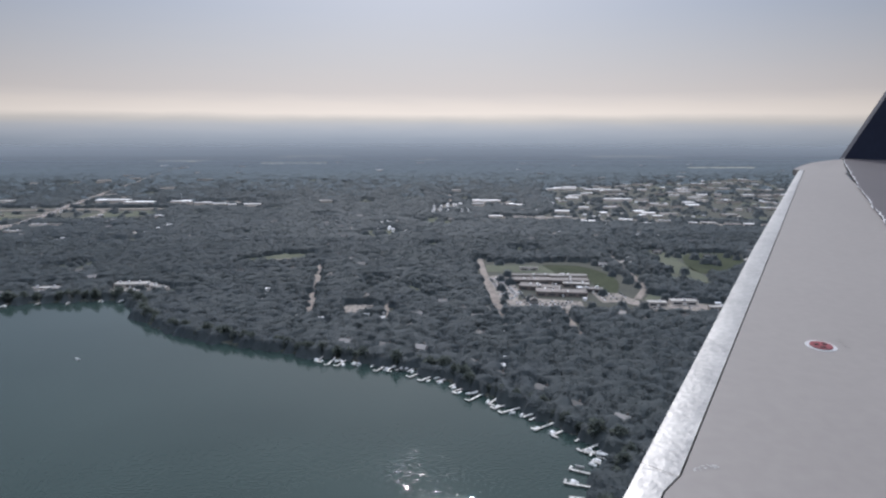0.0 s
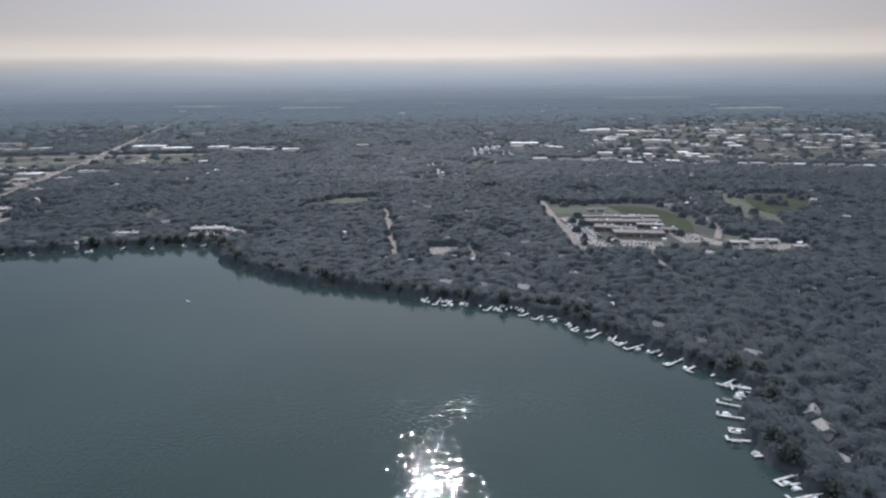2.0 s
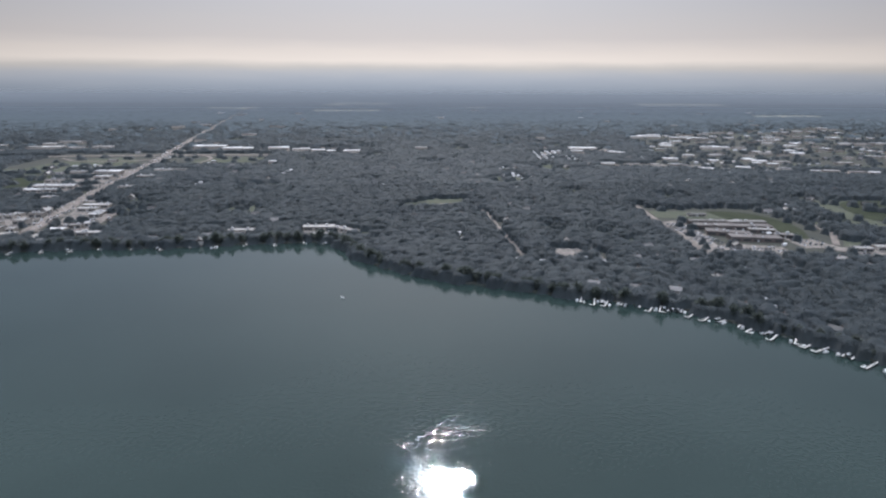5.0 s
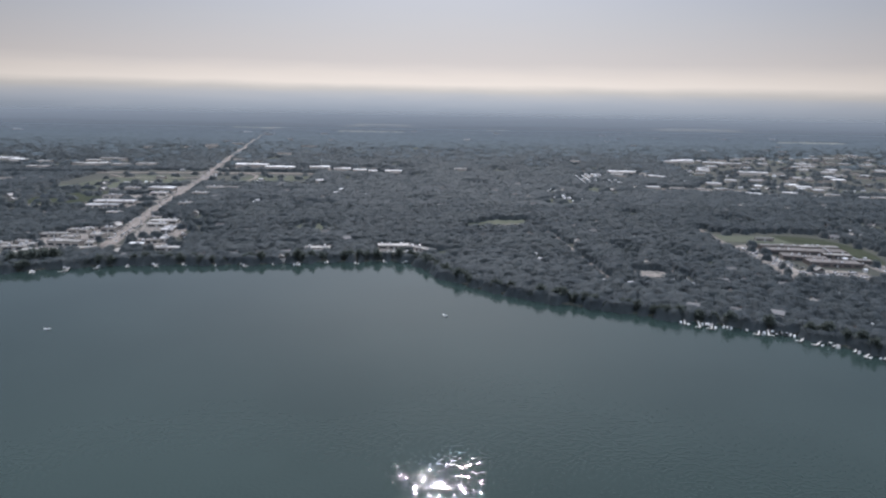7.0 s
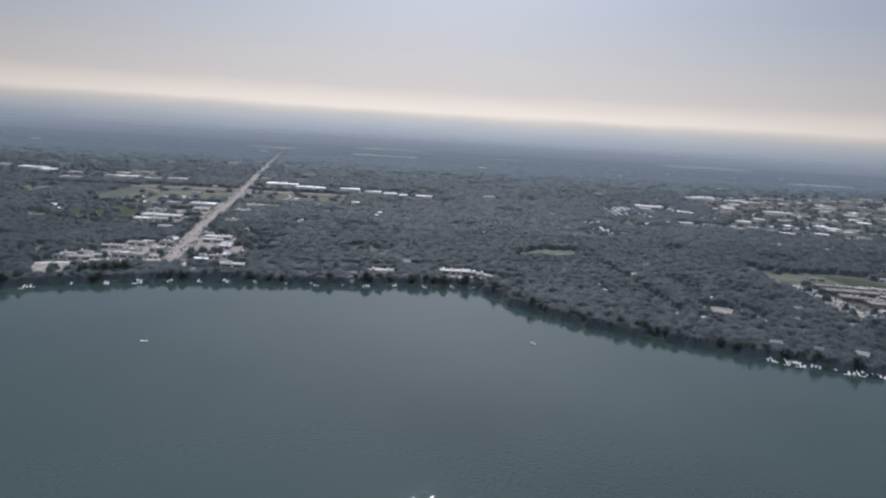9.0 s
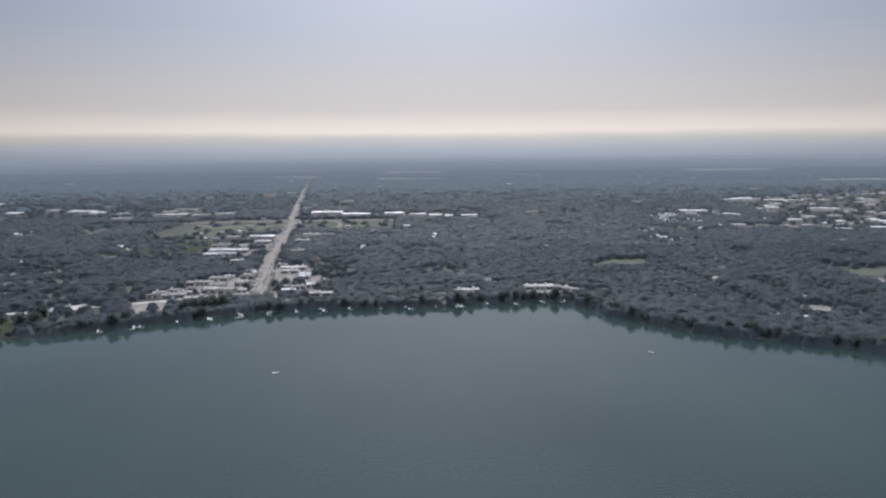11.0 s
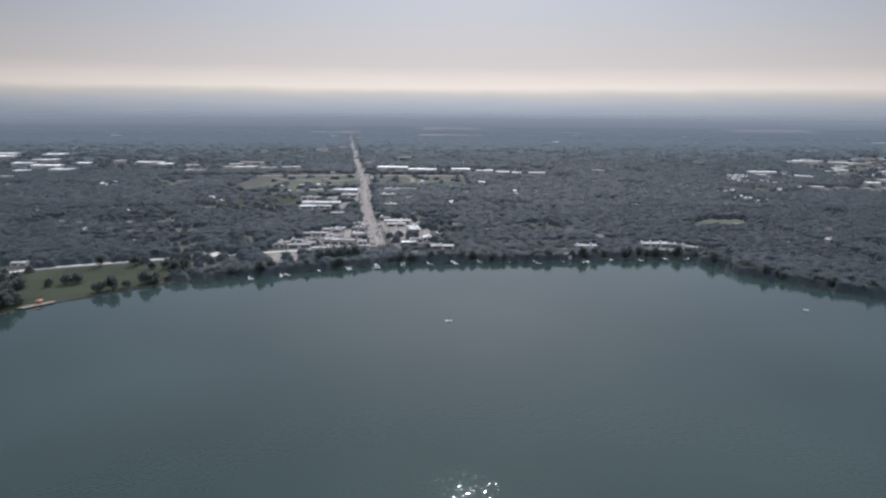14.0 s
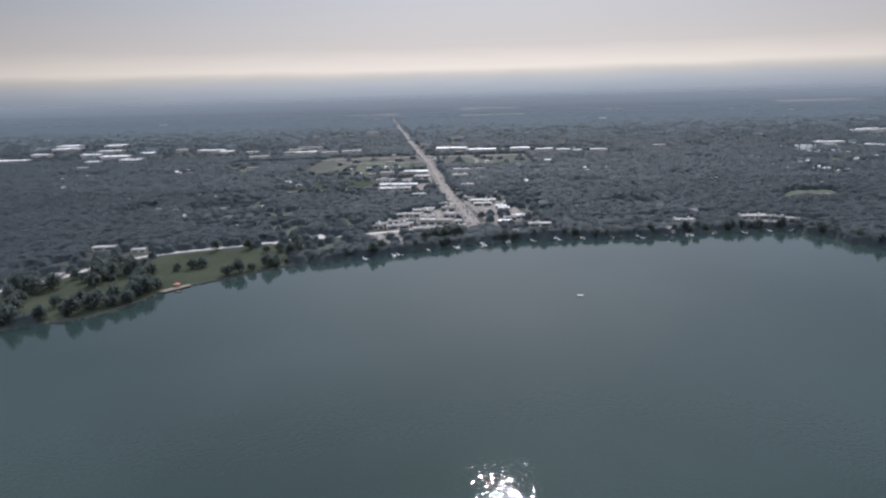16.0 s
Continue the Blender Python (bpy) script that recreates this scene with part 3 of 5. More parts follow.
clear([(-900, 1180), (-880, 1480), (-440, 1480), (-440, 1270), (-640, 1270)], leave=0.06)


# ---- buildings ----
def commercial(x, y, w, d, h, turn=0.0, roof="pale_roof", wall="wall", label="", group="", units=2, open_by=24):
    h *= 0.78
    m = pose(x, y, LAND, 0, 0, turn)
    t = thing("commercial_building", label or "low flat-roofed commercial building with a pale roof", "building", group, m=m)
    part("wall", boxed(-w / 2, w / 2, -d / 2, d / 2, -0.3, h), M[wall], t)
    spans = max(1, min(4, round(w / 24)))
    for k in range(spans):
        a, b = -w / 2 - 0.3 + k * (w + 0.6) / spans, -w / 2 - 0.3 + (k + 1) * (w + 0.6) / spans - (0.35 if k < spans - 1 else 0)
        step, back = (0, 0) if spans == 1 else (random.uniform(0, 1.1), random.uniform(0, 0.2) * d)
        bm = boxed(a, b, -d / 2 - 0.3, d / 2 + 0.3 - back, h, h + 0.25 + step)
        for e, f, g, q in ((a, b, -d / 2 - 0.3, -d / 2), (a, b, d / 2 - back, d / 2 + 0.3 - back), (a, a + 0.3, -d / 2, d / 2 - back), (b - 0.3, b, -d / 2, d / 2 - back)):
            box(bm, e, f, g, q, h + 0.25 + step, h + 0.75 + step)
        part("roof", bm, M[roof], t)
    for k in range(units if y < 1450 else 0):
        ux, uy, s = random.uniform(-0.38, 0.38) * w, random.uniform(-0.3, 0.3) * d, random.uniform(0.8, 1.5)
        part("roof_unit", boxed(ux - s, ux + s, uy - s * 0.7, uy + s * 0.7, h + 0.25, h + 1.2 + s, 0.1), M["metal"], t)
    bays = max(2, min(6, int(w / 9)))
    for k in range(bays if y < 1150 else 0):
        cx = -w / 2 + (k + 0.5) * w / bays
        part("window", boxed(cx - w / bays * 0.34, cx + w / bays * 0.34, -d / 2 - 0.08, -d / 2 + 0.05, 1.0, min(3.0, h - 1)), M["glass"], t)
    if y < 1450:
        part("door", boxed(w * 0.02 - 1.0, w * 0.02 + 1.0, -d / 2 - 0.12, -d / 2 + 0.05, 0.0, 2.3), M["metal"], t)
    c, s = math.cos(radians(turn)), math.sin(radians(turn))
    clear([(x + c * a - s * b, y + s * a + c * b) for a, b in ((-w / 2 - 2, -d / 2 - open_by), (w / 2 + 2, -d / 2 - open_by), (w / 2 + 4, d / 2 + 3), (-w / 2 - 4, d / 2 + 3))])
    return t


for x, y, w, d, h in ((-605, 1582, 72, 28, 8), (-535, 1545, 66, 22, 7), (-446, 1552, 44, 20, 7)):
    commercial(x, y, w, d, h, roof="white_roof", label="long white-roofed warehouse beside the highway", group="highway warehouses", units=4)
for x, y, w, d, h in ((-392, 1528, 38, 15, 6), (-352, 1508, 30, 14, 6), (-322, 1496, 20, 12, 5), (-276, 1490, 36, 15, 6)):
    commercial(x, y, w, d, h, roof="white_roof", label="low pale-roofed workshop beside the highway", group="highway workshops")
for x, y, w, d, h in ((-563, 869, 34, 12, 5), (-564, 846, 24, 9, 5), (-507, 713, 25, 8, 4.6)):
    commercial(x, y, w, d, h, label="white-roofed roadside shop by the main road", group="roadside shops")
commercial(-350, 716, 28, 12, 4.6, open_by=7, label="pale flat-roofed building behind lakeside trees")
commercial(-268, 729, 34, 13, 4.6, open_by=7, roof="pale_roof", label="pale flat-roofed lakeside building among trees", units=3)
commercial(-238, 716, 34, 8, 4.2, -42, open_by=7, roof="grey_roof", label="long slanting pale-roofed wing beside the lakeside building")
commercial(-262, 696, 26, 7, 4, -12, open_by=7, roof="grey_roof", label="low pale building with parking behind the shore")
for x, y, w, d, h in ((-687, 1024, 58, 17, 6), (-668, 1170, 42, 20, 7), (-719, 1172, 24, 12, 6), (-712, 1082, 34, 12, 6), (-655, 1115, 26, 14, 6), (-690, 990, 46, 10, 5)):
    commercial(x, y, w, d, h, roof="white_roof" if w > 40 else "pale_roof", label="pale-roofed store of the shopping strip", group="shopping strip", units=3)
for x, y, w, d, h, a in ((-622, 738, 36, 14, 6, -8), (-656, 782, 30, 10, 5, 4), (-640, 806, 25, 10, 5, -6), (-608, 814, 18, 11, 6, -8), (-664, 716, 26, 9, 5, 10), (-634, 697, 24, 11, 6, 6), (-606, 776, 15, 13, 6, -8), (-632, 766, 20, 9, 5, -8)):
    commercial(x, y, w, d, h, a, roof=random.choice(("pale_roof", "grey_roof", "grey_roof")), label="low lakeside town shop with a pale roof", group="lakeside town shops")
for x, y, w, d, h in ((-572, 1200, 60, 12, 5), (-590, 1120, 26, 14, 6), (-580, 1010, 20, 12, 6), (-650, 930, 20, 8, 5)):
    commercial(x, y, w, d, h, label="pale-roofed store near the main road", group="main road stores")
for x, y, w, d, h in ((-1636, 1530, 88, 26, 8), (-1648, 1669, 44, 24, 8), (-1666, 1821, 76, 36, 9), (-1717, 1919, 60, 40, 9), (-1500, 1635, 50, 22, 8), (-1504, 1736, 64, 30, 8), (-1572, 1910, 54, 50, 9)):
    commercial(x, y, w, d, h, roof="white_roof", label="far white-roofed industrial hall beyond the woods", group="industrial halls", units=3)
for x, y, w, d, h in ((-1410, 1472, 32, 18, 7), (-1412, 1578, 66, 28, 8), (-1331, 1489, 42, 40, 8), (-1369, 1659, 32, 24, 7), (-1312, 1732, 28, 20, 7), (-1217, 1684, 66, 24, 7), (-1168, 1653, 34, 22, 7)):
    commercial(x, y, w, d, h, roof="white_roof", label="far white-roofed industrial hall beyond the woods", group="industrial halls", units=3)
for x, y, w, d, h in ((-1041, 1496, 44, 22, 7), (-962, 1566, 76, 36, 8), (-994, 1655, 34, 20, 7), (-893, 1560, 38, 20, 7), (-844, 1578, 44, 20, 7), (-968, 1698, 60, 20, 7), (-1095, 1626, 30, 18, 6)):
    commercial(x, y, w, d, h, label="far white-roofed store beyond the woods", group="far stores", units=3)
for x, y, w, d, h, a in ((254, 1525, 64, 20, 7, 0), (306, 1440, 36, 16, 6, -50), (530, 1830, 62, 24, 7, -20), (622, 1780, 100, 22, 7, -20), (573, 1527, 66, 22, 8, -10)):
    commercial(x, y, w, d, h, a, roof="white_roof", label="white-roofed warehouse at the edge of town", group="edge warehouses", units=3)
town = np.random.default_rng(21)
for k in range(250):
    x, y = town.uniform(300, 1250), town.uniform(1130, 2200)
    if inside([(300, 1225), (470, 1205), (1180, 1130), (1290, 2200), (480, 1840), (400, 1420)], np.array([x]), np.array([y]))[0]:
        commercial(x, y, town.uniform(8, 34), town.uniform(8, 18), town.uniform(4, 7), town.uniform(-12, 4), roof=("white_roof", "grey_roof", "white_roof", "brown_roof", "white_roof")[k % 5], label="low building of a far commercial district", group="commercial district", units=0)
# the district's front row, close along its edge road
front = [(262, 1236), (350, 1213), (450, 1180), (560, 1128), (680, 1086), (860, 1040)]
for (ax, ay), (bx, by) in zip(front, front[1:]):
    span, lean = math.hypot(bx - ax, by - ay), math.atan2(by - ay, bx - ax)
    at = 8.0
    while at < span - 12:
        w, side = town.uniform(12, 30), town.choice((-1, 1, 1))
        x, y = ax + math.cos(lean) * at - math.sin(lean) * 19 * side, ay + math.sin(lean) * at + math.cos(lean) * 19 * side
        commercial(x, y, w, town.uniform(9, 14), town.uniform(4, 6), math.degrees(lean), roof=("pale_roof", "white_roof", "grey_roof")[int(town.integers(3))], label="low building in the front row of a far district", group="district front row", units=0, open_by=12)
        at += w * 0.5 + town.uniform(12, 30)
for x, y, w, d in ((300, 1250, 44, 26), (392, 1226, 40, 24), (505, 1188, 50, 26), (610, 1140, 46, 26), (730, 1100, 50, 26)):
    area("parking_lot", [(x - w, y - d * 0.6), (x + w * 0.9, y - d * 1.3), (x + w, y + d * 0.5), (x - w * 0.8, y + d)], M["lot"], "pale parking lot of a far commercial district", "lot", rise=0.17, leave=0.16)
for x, y, w, d, h, a in ((300, 606, 26, 10, 5, -8), (272, 604, 18, 9, 4.5, -8), (322, 582, 14, 8, 4.5, -8)):
    commercial(x, y, w, d, h, a, label="small pale-roofed building among trees", group="small shops", units=1)
for x, y, w, d, h in ((-560, 2230, 52, 14, 6), (-590, 1930, 44, 13, 6), (-846, 2130, 28, 18, 8), (-870, 2210, 36, 20, 8)):
    commercial(x, y, w, d, h, roof="grey_roof", label="lone pale-roofed hall far out in the woods", group="lone halls", open_by=60)
far_r = np.random.default_rng(63)
for k in range(54):
    y = far_r.uniform(1250, 3600)
    x = far_r.uniform(-350 - 0.8 * y, 150 + 0.62 * y)
    if not is_taken(x, y):
        commercial(x, y, far_r.uniform(12, 26) * (0.6 + y / 2600), far_r.uniform(9, 15), far_r.uniform(5, 7), far_r.uniform(-10, 10), roof=("white_roof", "pale_roof", "grey_roof")[k % 3],
                   label="lone pale-roofed building in a far clearing", group="scattered far buildings", units=0, open_by=30 + y / 50)
# small shops and sheds scattered through the lakeside town
sr = np.random.default_rng(41)
for k in range(70):
    x, y = sr.uniform(-700, -500), sr.uniform(692, 895)
    if not is_taken(x, y) and abs(x + 582 + (y - 756) * 0.146) > 17 and inside([(-700, 690), (-690, 756), (-625, 828), (-590, 895), (-520, 895), (-500, 735), (-560, 700)], np.array([x]), np.array([y]))[0]:
        commercial(x, y, sr.uniform(7, 15), sr.uniform(6, 10), sr.uniform(3.6, 6), sr.uniform(-14, 6), roof=("pale_roof", "grey_roof", "brown_roof", "white_roof")[k % 4], label="small lakeside town building with a flat roof", group="small town buildings", units=1, open_by=5)
# the school: long low wings round courts
for x, y, w, d, h, a, r in ((196, 727, 86, 9, 5.2, -8, "grey_roof"), (192, 708, 84, 19, 4.6, -8, "brown_roof"), (174, 681, 44, 19, 4.4, -20, "brown_roof"), (190, 655, 52, 19, 4.4, -10, "brown_roof"),
                            (216, 688, 28, 10, 4.6, -14, "grey_roof"), (227, 664, 20, 10, 4.4, -14, "grey_roof")):
    commercial(x, y, w, d, h, a, roof=r, wall="brick", label="long low brick school wing with a flat roof", group="school wings", units=4, open_by=5)
commercial(183, 776, 22, 5, 4, -6, label="small white stand beside the sports field", units=0)


def house_kind(w, d, h, wing):
    t = thing("house", "small gabled house under trees with a shingle roof", "house", "lakeside houses")
    part("wall", boxed(-w / 2, w / 2, -d / 2, d / 2, -0.3, h), M["siding"], t)
    bm = bmesh.new()
    e, r = 0.5, d * 0.32
    v = [bm.verts.new(p) for p in ((-w / 2 - e, -d / 2 - e, h - 0.1), (w / 2 + e, -d / 2 - e, h - 0.1), (w / 2 + e, d / 2 + e, h - 0.1), (-w / 2 - e, d / 2 + e, h - 0.1), (-w / 2 - e, 0, h + r), (w / 2 + e, 0, h + r))]
    for f in ((0, 1, 5, 4), (2, 3, 4, 5), (1, 2, 5), (3, 0, 4), (3, 2, 1, 0)):
        bm.faces.new([v[i] for i in f])
    if wing:
        g = [bm.verts.new(p) for p in ((0, -d / 2 - 3, h - 0.1), (w * 0.35, -d / 2 - 3, h - 0.1), (w * 0.35, 0, h - 0.1), (0, 0, h - 0.1), (w * 0.175, -d / 2 - 3, h + r * 0.8), (w * 0.175, 0, h + r * 0.8))]
        for f in ((0, 4, 5, 3), (1, 2, 5, 4), (0, 1, 4), (3, 2, 1, 0)):
            bm.faces.new([g[i] for i in f])
    part("roof", bm, M["shingle"], t)
    if wing:
        part("garage", boxed(0.3, w * 0.35 - 0.3, -d / 2 - 2.6, -d / 2, -0.3, h - 0.1), M["siding"], t)
    part("chimney", boxed(w * 0.2, w * 0.2 + 0.8, 0.6, 1.4, h, h + r + 1.0), M["brick"], t)
    for cx in (-0.34, -0.16):
        part("window", boxed(cx * w - 0.7, cx * w + 0.7, -d / 2 - 0.06, -d / 2 + 0.05, 1.0, 2.3), M["glass"], t)
    part("door", boxed(-0.5, 0.5, -d / 2 - 0.08, -d / 2 + 0.05, 0, 2.1), M["boat"], t)
    return t


houses = [house_kind(10, 7, 2.8, False), house_kind(12.5, 7.5, 3.0, True), house_kind(9, 7.5, 4.6, False)]
placed = []
hr = np.random.default_rng(5)


def settle(x, y, turn, reach=8.0, kind=None, front=1.7):
    """A house where the plan has room for it."""
    if is_taken(x, y) or any((x - a) ** 2 + (y - b) ** 2 < 20 ** 2 for a, b in placed):
        return
    placed.append((x, y))
    k = int(hr.integers(3)) if kind is None else kind
    m = pose(x, y, LAND, 0, 0, turn)
    if houses[k].get("used"):
        copy_thing(houses[k], m)
    else:
        houses[k]["used"] = 1
        houses[k].matrix_basis = m
    clear([(x - reach, y - reach * front), (x + reach, y - reach * front), (x + reach * 0.8, y + reach * 0.7), (x - reach * 0.8, y + reach * 0.7)])


# houses along the shore, set back from the water
mids = [(p, (shore[i + 1] - shore[i - 1]).normalized()) for i, p in enumerate(shore) if 0 < i < len(shore) - 1]
gap = 0.0
for p, d in mids:
    gap += 5.0
    inland = Vector((-d.y, d.x))
    busy = p.x > -40 and p.y > 200 or -560 < p.x < -290
    if busy and gap > 27 and p.x < 150:
        q = p + inland * hr.uniform(24, 34)
        settle(q.x, q.y, math.degrees(math.atan2(d.y, d.x)) + hr.uniform(-12, 12), 5.5, front=1.0)
        gap = 0
for k in range(900):
    y = hr.uniform(420, 1350)
    x = hr.uniform(-350 - 0.85 * y, 150 + 0.62 * y)
    if len(placed) > 188:
        break
    if noise.noise((x * 0.006, y * 0.004, 2.0)) > -0.1:
        settle(x, y, hr.choice((0, 90)) + hr.uniform(-15, 15), 5.0, front=1.15)
for h in houses:
    if "used" in h:
        del h["used"]
# sheds, garages and gable ends that glint between the trees, too small and many to tell apart
gr = np.random.default_rng(53)
bm, sheds, tries = bmesh.new(), 0, 0
while sheds < 250 and tries < 400:
    tries += 1
    y = gr.uniform(430, 1500)
    x, way = gr.uniform(-330 - 0.8 * y, 130 + 0.6 * y), gr.choice((0.1, 1.5)) + gr.uniform(-0.2, 0.2)
    for k in range(int(gr.integers(1, 7))):
        px, py = x + math.cos(way) * k * 19 + gr.uniform(-6, 6), y + math.sin(way) * k * 24 + gr.uniform(-7, 7)
        if is_taken(px, py) or py < 430 or (-270 < px < -90 and py < 640) or (px < -690 and py < 730):
            continue
        w, d, h = gr.uniform(1.2, 3.6) * (0.3 + y / 1300), gr.uniform(1.5, 2.6), gr.uniform(2.2, 3.6)
        box(bm, px - w, px + w, py - d, py + d, LAND - 0.2, LAND + h)
        v = [bm.verts.new((px + a * (w + 0.3), py + b * (d + 0.3), LAND + h + c)) for a, b, c in ((-1, -1, 0.02), (1, -1, 0.02), (1, 1, 0.02), (-1, 1, 0.02), (-1, 0, d * 0.5), (1, 0, d * 0.5))]
        for f in ((0, 1, 5, 4), (2, 3, 4, 5), (1, 2, 5), (3, 0, 4), (3, 2, 1, 0)):
            bm.faces.new([v[i] for i in f])
        clear([(px - w - 2, py - d - 7), (px + w + 2, py - d - 7), (px + w + 1.5, py + d + 1), (px - w - 1.5, py + d + 1)])
        sheds += 1
tagged(finish("far_sheds", bm, M["shed"]), "small pale sheds and garages scattered between the trees", "sheds", kind="stuff")
for x, y, w, d, h in ((-957, 645, 22, 8, 4.5), (-916, 633, 14, 7, 4), (-948, 545, 12, 8, 4), (-878, 566, 12, 6, 3.2)):
    commercial(x, y, w, d, h, 8, label="small pale-roofed park building among trees", group="park buildings", units=0)


# ---- vehicles ----
def car_kind():
    t = thing("car", "parked passenger car on pale asphalt", "car", "parked cars")
    bm = boxed(-2.2, 2.2, -0.88, 0.88, 0.3, 0.85, 0.06)
    part("body", bm, M["car"], t)
    part("cabin", boxed(-1.3, 1.1, -0.8, 0.8, 0.85, 1.45, 0.22), M["glass"], t, "dark car windows")
    for x in (-1.35, 1.35):
        for y in (-0.85, 0.85):
            part("wheel", tube(bmesh.new(), (x, y - 0.1, 0.32), (x, y + 0.1, 0.32), 0.32, 0.32, 8), M["rubber"], t)
    return t


first_car = car_kind()
cars = 0


def park(x, y, turn):
    global cars
    m = pose(x, y, LAND + 0.36, 0, 0, turn)
    if cars:
        copy_thing(first_car, m)
    else:
        first_car.matrix_basis = m
    cars += 1


cr = np.random.default_rng(11)
for ax, ay, nx, ny, sx, sy, turn in ((-646, 752, 6, 2, 3.2, 14, 82), (-585, 790, 1, 8, 3.2, 8, 80), (-548, 776, 5, 3, 3.2, 18, 90), (-712, 1045, 14, 2, 3.4, 12, 90), (128, 640, 4, 11, 6.5, 9, 10), (136, 606, 16, 3, 4, 9, 80), (228, 628, 5, 4, 6, 8, 70),
                                     (-260, 690, 6, 2, 3.4, 8, 90), (-770, 675, 5, 1, 3.4, 8, 100), (255, 592, 10, 1, 5, 6, 85), (122, 1330, 5, 8, 6, 20, 90), (-560, 1515, 20, 1, 5, 5, 90)):
    for i in range(nx):
        for j in range(ny):
            if cr.random() < 0.72:
                park(ax + i * sx, ay + j * sy, turn + cr.uniform(-3, 3))
for p, nrm in main_line[4:70]:
    for off in (-8.5, -4.5, 4.5, 8.5):
        if cr.random() < 0.45:
            q = p + nrm * off
            park(q.x, q.y, math.degrees(math.atan2(-nrm.x, nrm.y)) + (180 if off < 0 else 0))


def trailer_kind():
    t = thing("trailer", "white box trailer parked in a yard", "trailer", "parked trailers")
    part("box", boxed(-1.3, 1.3, -6, 6, 1.1, 3.8), M["boat"], t)
    part("chassis", boxed(-0.5, 0.5, -5.8, 5.8, 0.85, 1.1), M["rubber"], t)
    for y in (-4.6, -3.5):
        for x in (-1.1, 1.1):
            part("wheel", tube(bmesh.new(), (x - 0.15, y, 0.5), (x + 0.15, y, 0.5), 0.5, 0.5, 8), M["rubber"], t)
    part("landing_leg", boxed(-0.9, 0.9, 3.4, 3.6, 0.0, 0.85), M["metal"], t)
    return t


first_trailer = trailer_kind()
for k in range(30):
    m = pose(112 + (k % 6) * 15 + (k // 6) * 4, 1335 + (k // 6) * 36, LAND + 0.2, 0, 0, 20 + cr.uniform(-2, 2))
    if k:
        copy_thing(first_trailer, m)
    else:
        first_trailer.matrix_basis = m
for x, y, tall in ((-440, 1530, 24), (-505, 1522, 17)):
    t = thing("light_mast", "tall slender light mast beside the warehouses", "mast", "yard masts", m=pose(x, y, LAND))
    part("pole", tube(bmesh.new(), (0, 0, -0.3), (0, 0, tall), 0.35, 0.18, 8), M["metal"], t)
    part("platform", boxed(-1.6, 1.6, -0.4, 0.4, tall - 0.6, tall), M["metal"], t)
    for dx in (-1.2, 0, 1.2):
        part("lamp", boxed(dx - 0.4, dx + 0.4, -0.7, -0.4, tall - 1.0, tall - 0.2, 0.05), M["boat"], t)


# ---- docks and boats ----
def dock_kind(length, arm):
    t = thing("dock", "pale wooden boat dock on posts in the lake", "dock", "shore docks")
    boards = int(length / 1.5)
    first = part("board", boxed(-0.65, 0.65, -1.44, 0, 0.75, 0.9), M["deck"], t)
    for k in range(1, boards):
        ob = new("board", first.data)
        ob.parent, ob.location = t, (0, -k * 1.5, 0)
    for x in (-0.6, 0.5):
        part("stringer", boxed(x, x + 0.1, -boards * 1.5, 0, 0.6, 0.745), M["bark"], t)
    if arm:
        part("arm", boxed(-0.65 if arm > 0 else arm, arm if arm > 0 else 0.65, -length - 1.2, -length, 0.75, 0.9), M["deck"], t)
    for k in range(int(length / 5) + 1):
        for x in (-0.72, 0.72):
            part("post", tube(bmesh.new(), (x, -k * 5 - 0.4, -1), (x, -k * 5 - 0.4, 1.6), 0.12, 0.1, 6), M["bark"], t)
    return t


def lift_kind():
    t = thing("boat_lift", "boat lift with a pale canvas canopy over the water", "boat lift", "boat lifts")
    for x in (-1.5, 1.5):
        for y in (-3, 3):
            part("post", tube(bmesh.new(), (x, y, -1), (x, y, 3.0), 0.08, 0.08, 6), M["metal"], t)
    bm = bmesh.new()
    rows = []
    for k in range(7):
        a = math.pi * k / 6
        rows.append([bm.verts.new((-1.8 * math.cos(a), y, 2.9 + 0.9 * math.sin(a))) for y in (-3.6, 3.6)])
    for r, s in zip(rows, rows[1:]):
        bm.faces.new((r[0], s[0], s[1], r[1]))
    bmesh.ops.solidify(bm, geom=bm.faces[:], thickness=0.06)
    part("canopy", bm, M["canvas"], t)
    return t


def boat_kind():
    t = thing("pontoon_boat", "white pontoon boat moored beside a dock", "boat", "moored boats")
    for x in (-0.9, 0.9):
        bm = tube(bmesh.new(), (x, -3.2, 0.15), (x, 2.6, 0.15), 0.33, 0.33, 8)
        tube(bm, (x, 2.6, 0.15), (x, 3.4, 0.35), 0.33, 0.06, 8)
        part("pontoon", bm, M["metal"], t)
    part("deck", boxed(-1.25, 1.25, -3.2, 3.0, 0.48, 0.6), M["boat"], t)
    bm = boxed(-1.25, -1.17, -3.1, 2.9, 0.6, 1.3)
    box(bm, 1.17, 1.25, -3.1, 2.9, 0.6, 1.3)
    box(bm, -1.17, 1.17, 2.82, 2.9, 0.6, 1.3)
    part("railing", bm, M["boat"], t)
    part("seat", boxed(-1.1, 1.1, -3.0, -2.2, 0.6, 1.1), M["canvas"], t)
    part("sunshade", boxed(-1.2, 1.2, -2.4, 0.8, 2.3, 2.38, 0.05), M["canvas"], t)
    for x in (-1.1, 1.1):
        for y in (-2.3, 0.7):
            part("pole", tube(bmesh.new(), (x, y, 0.6), (x, y, 2.3), 0.03, 0.03, 5), M["metal"], t)
    return t


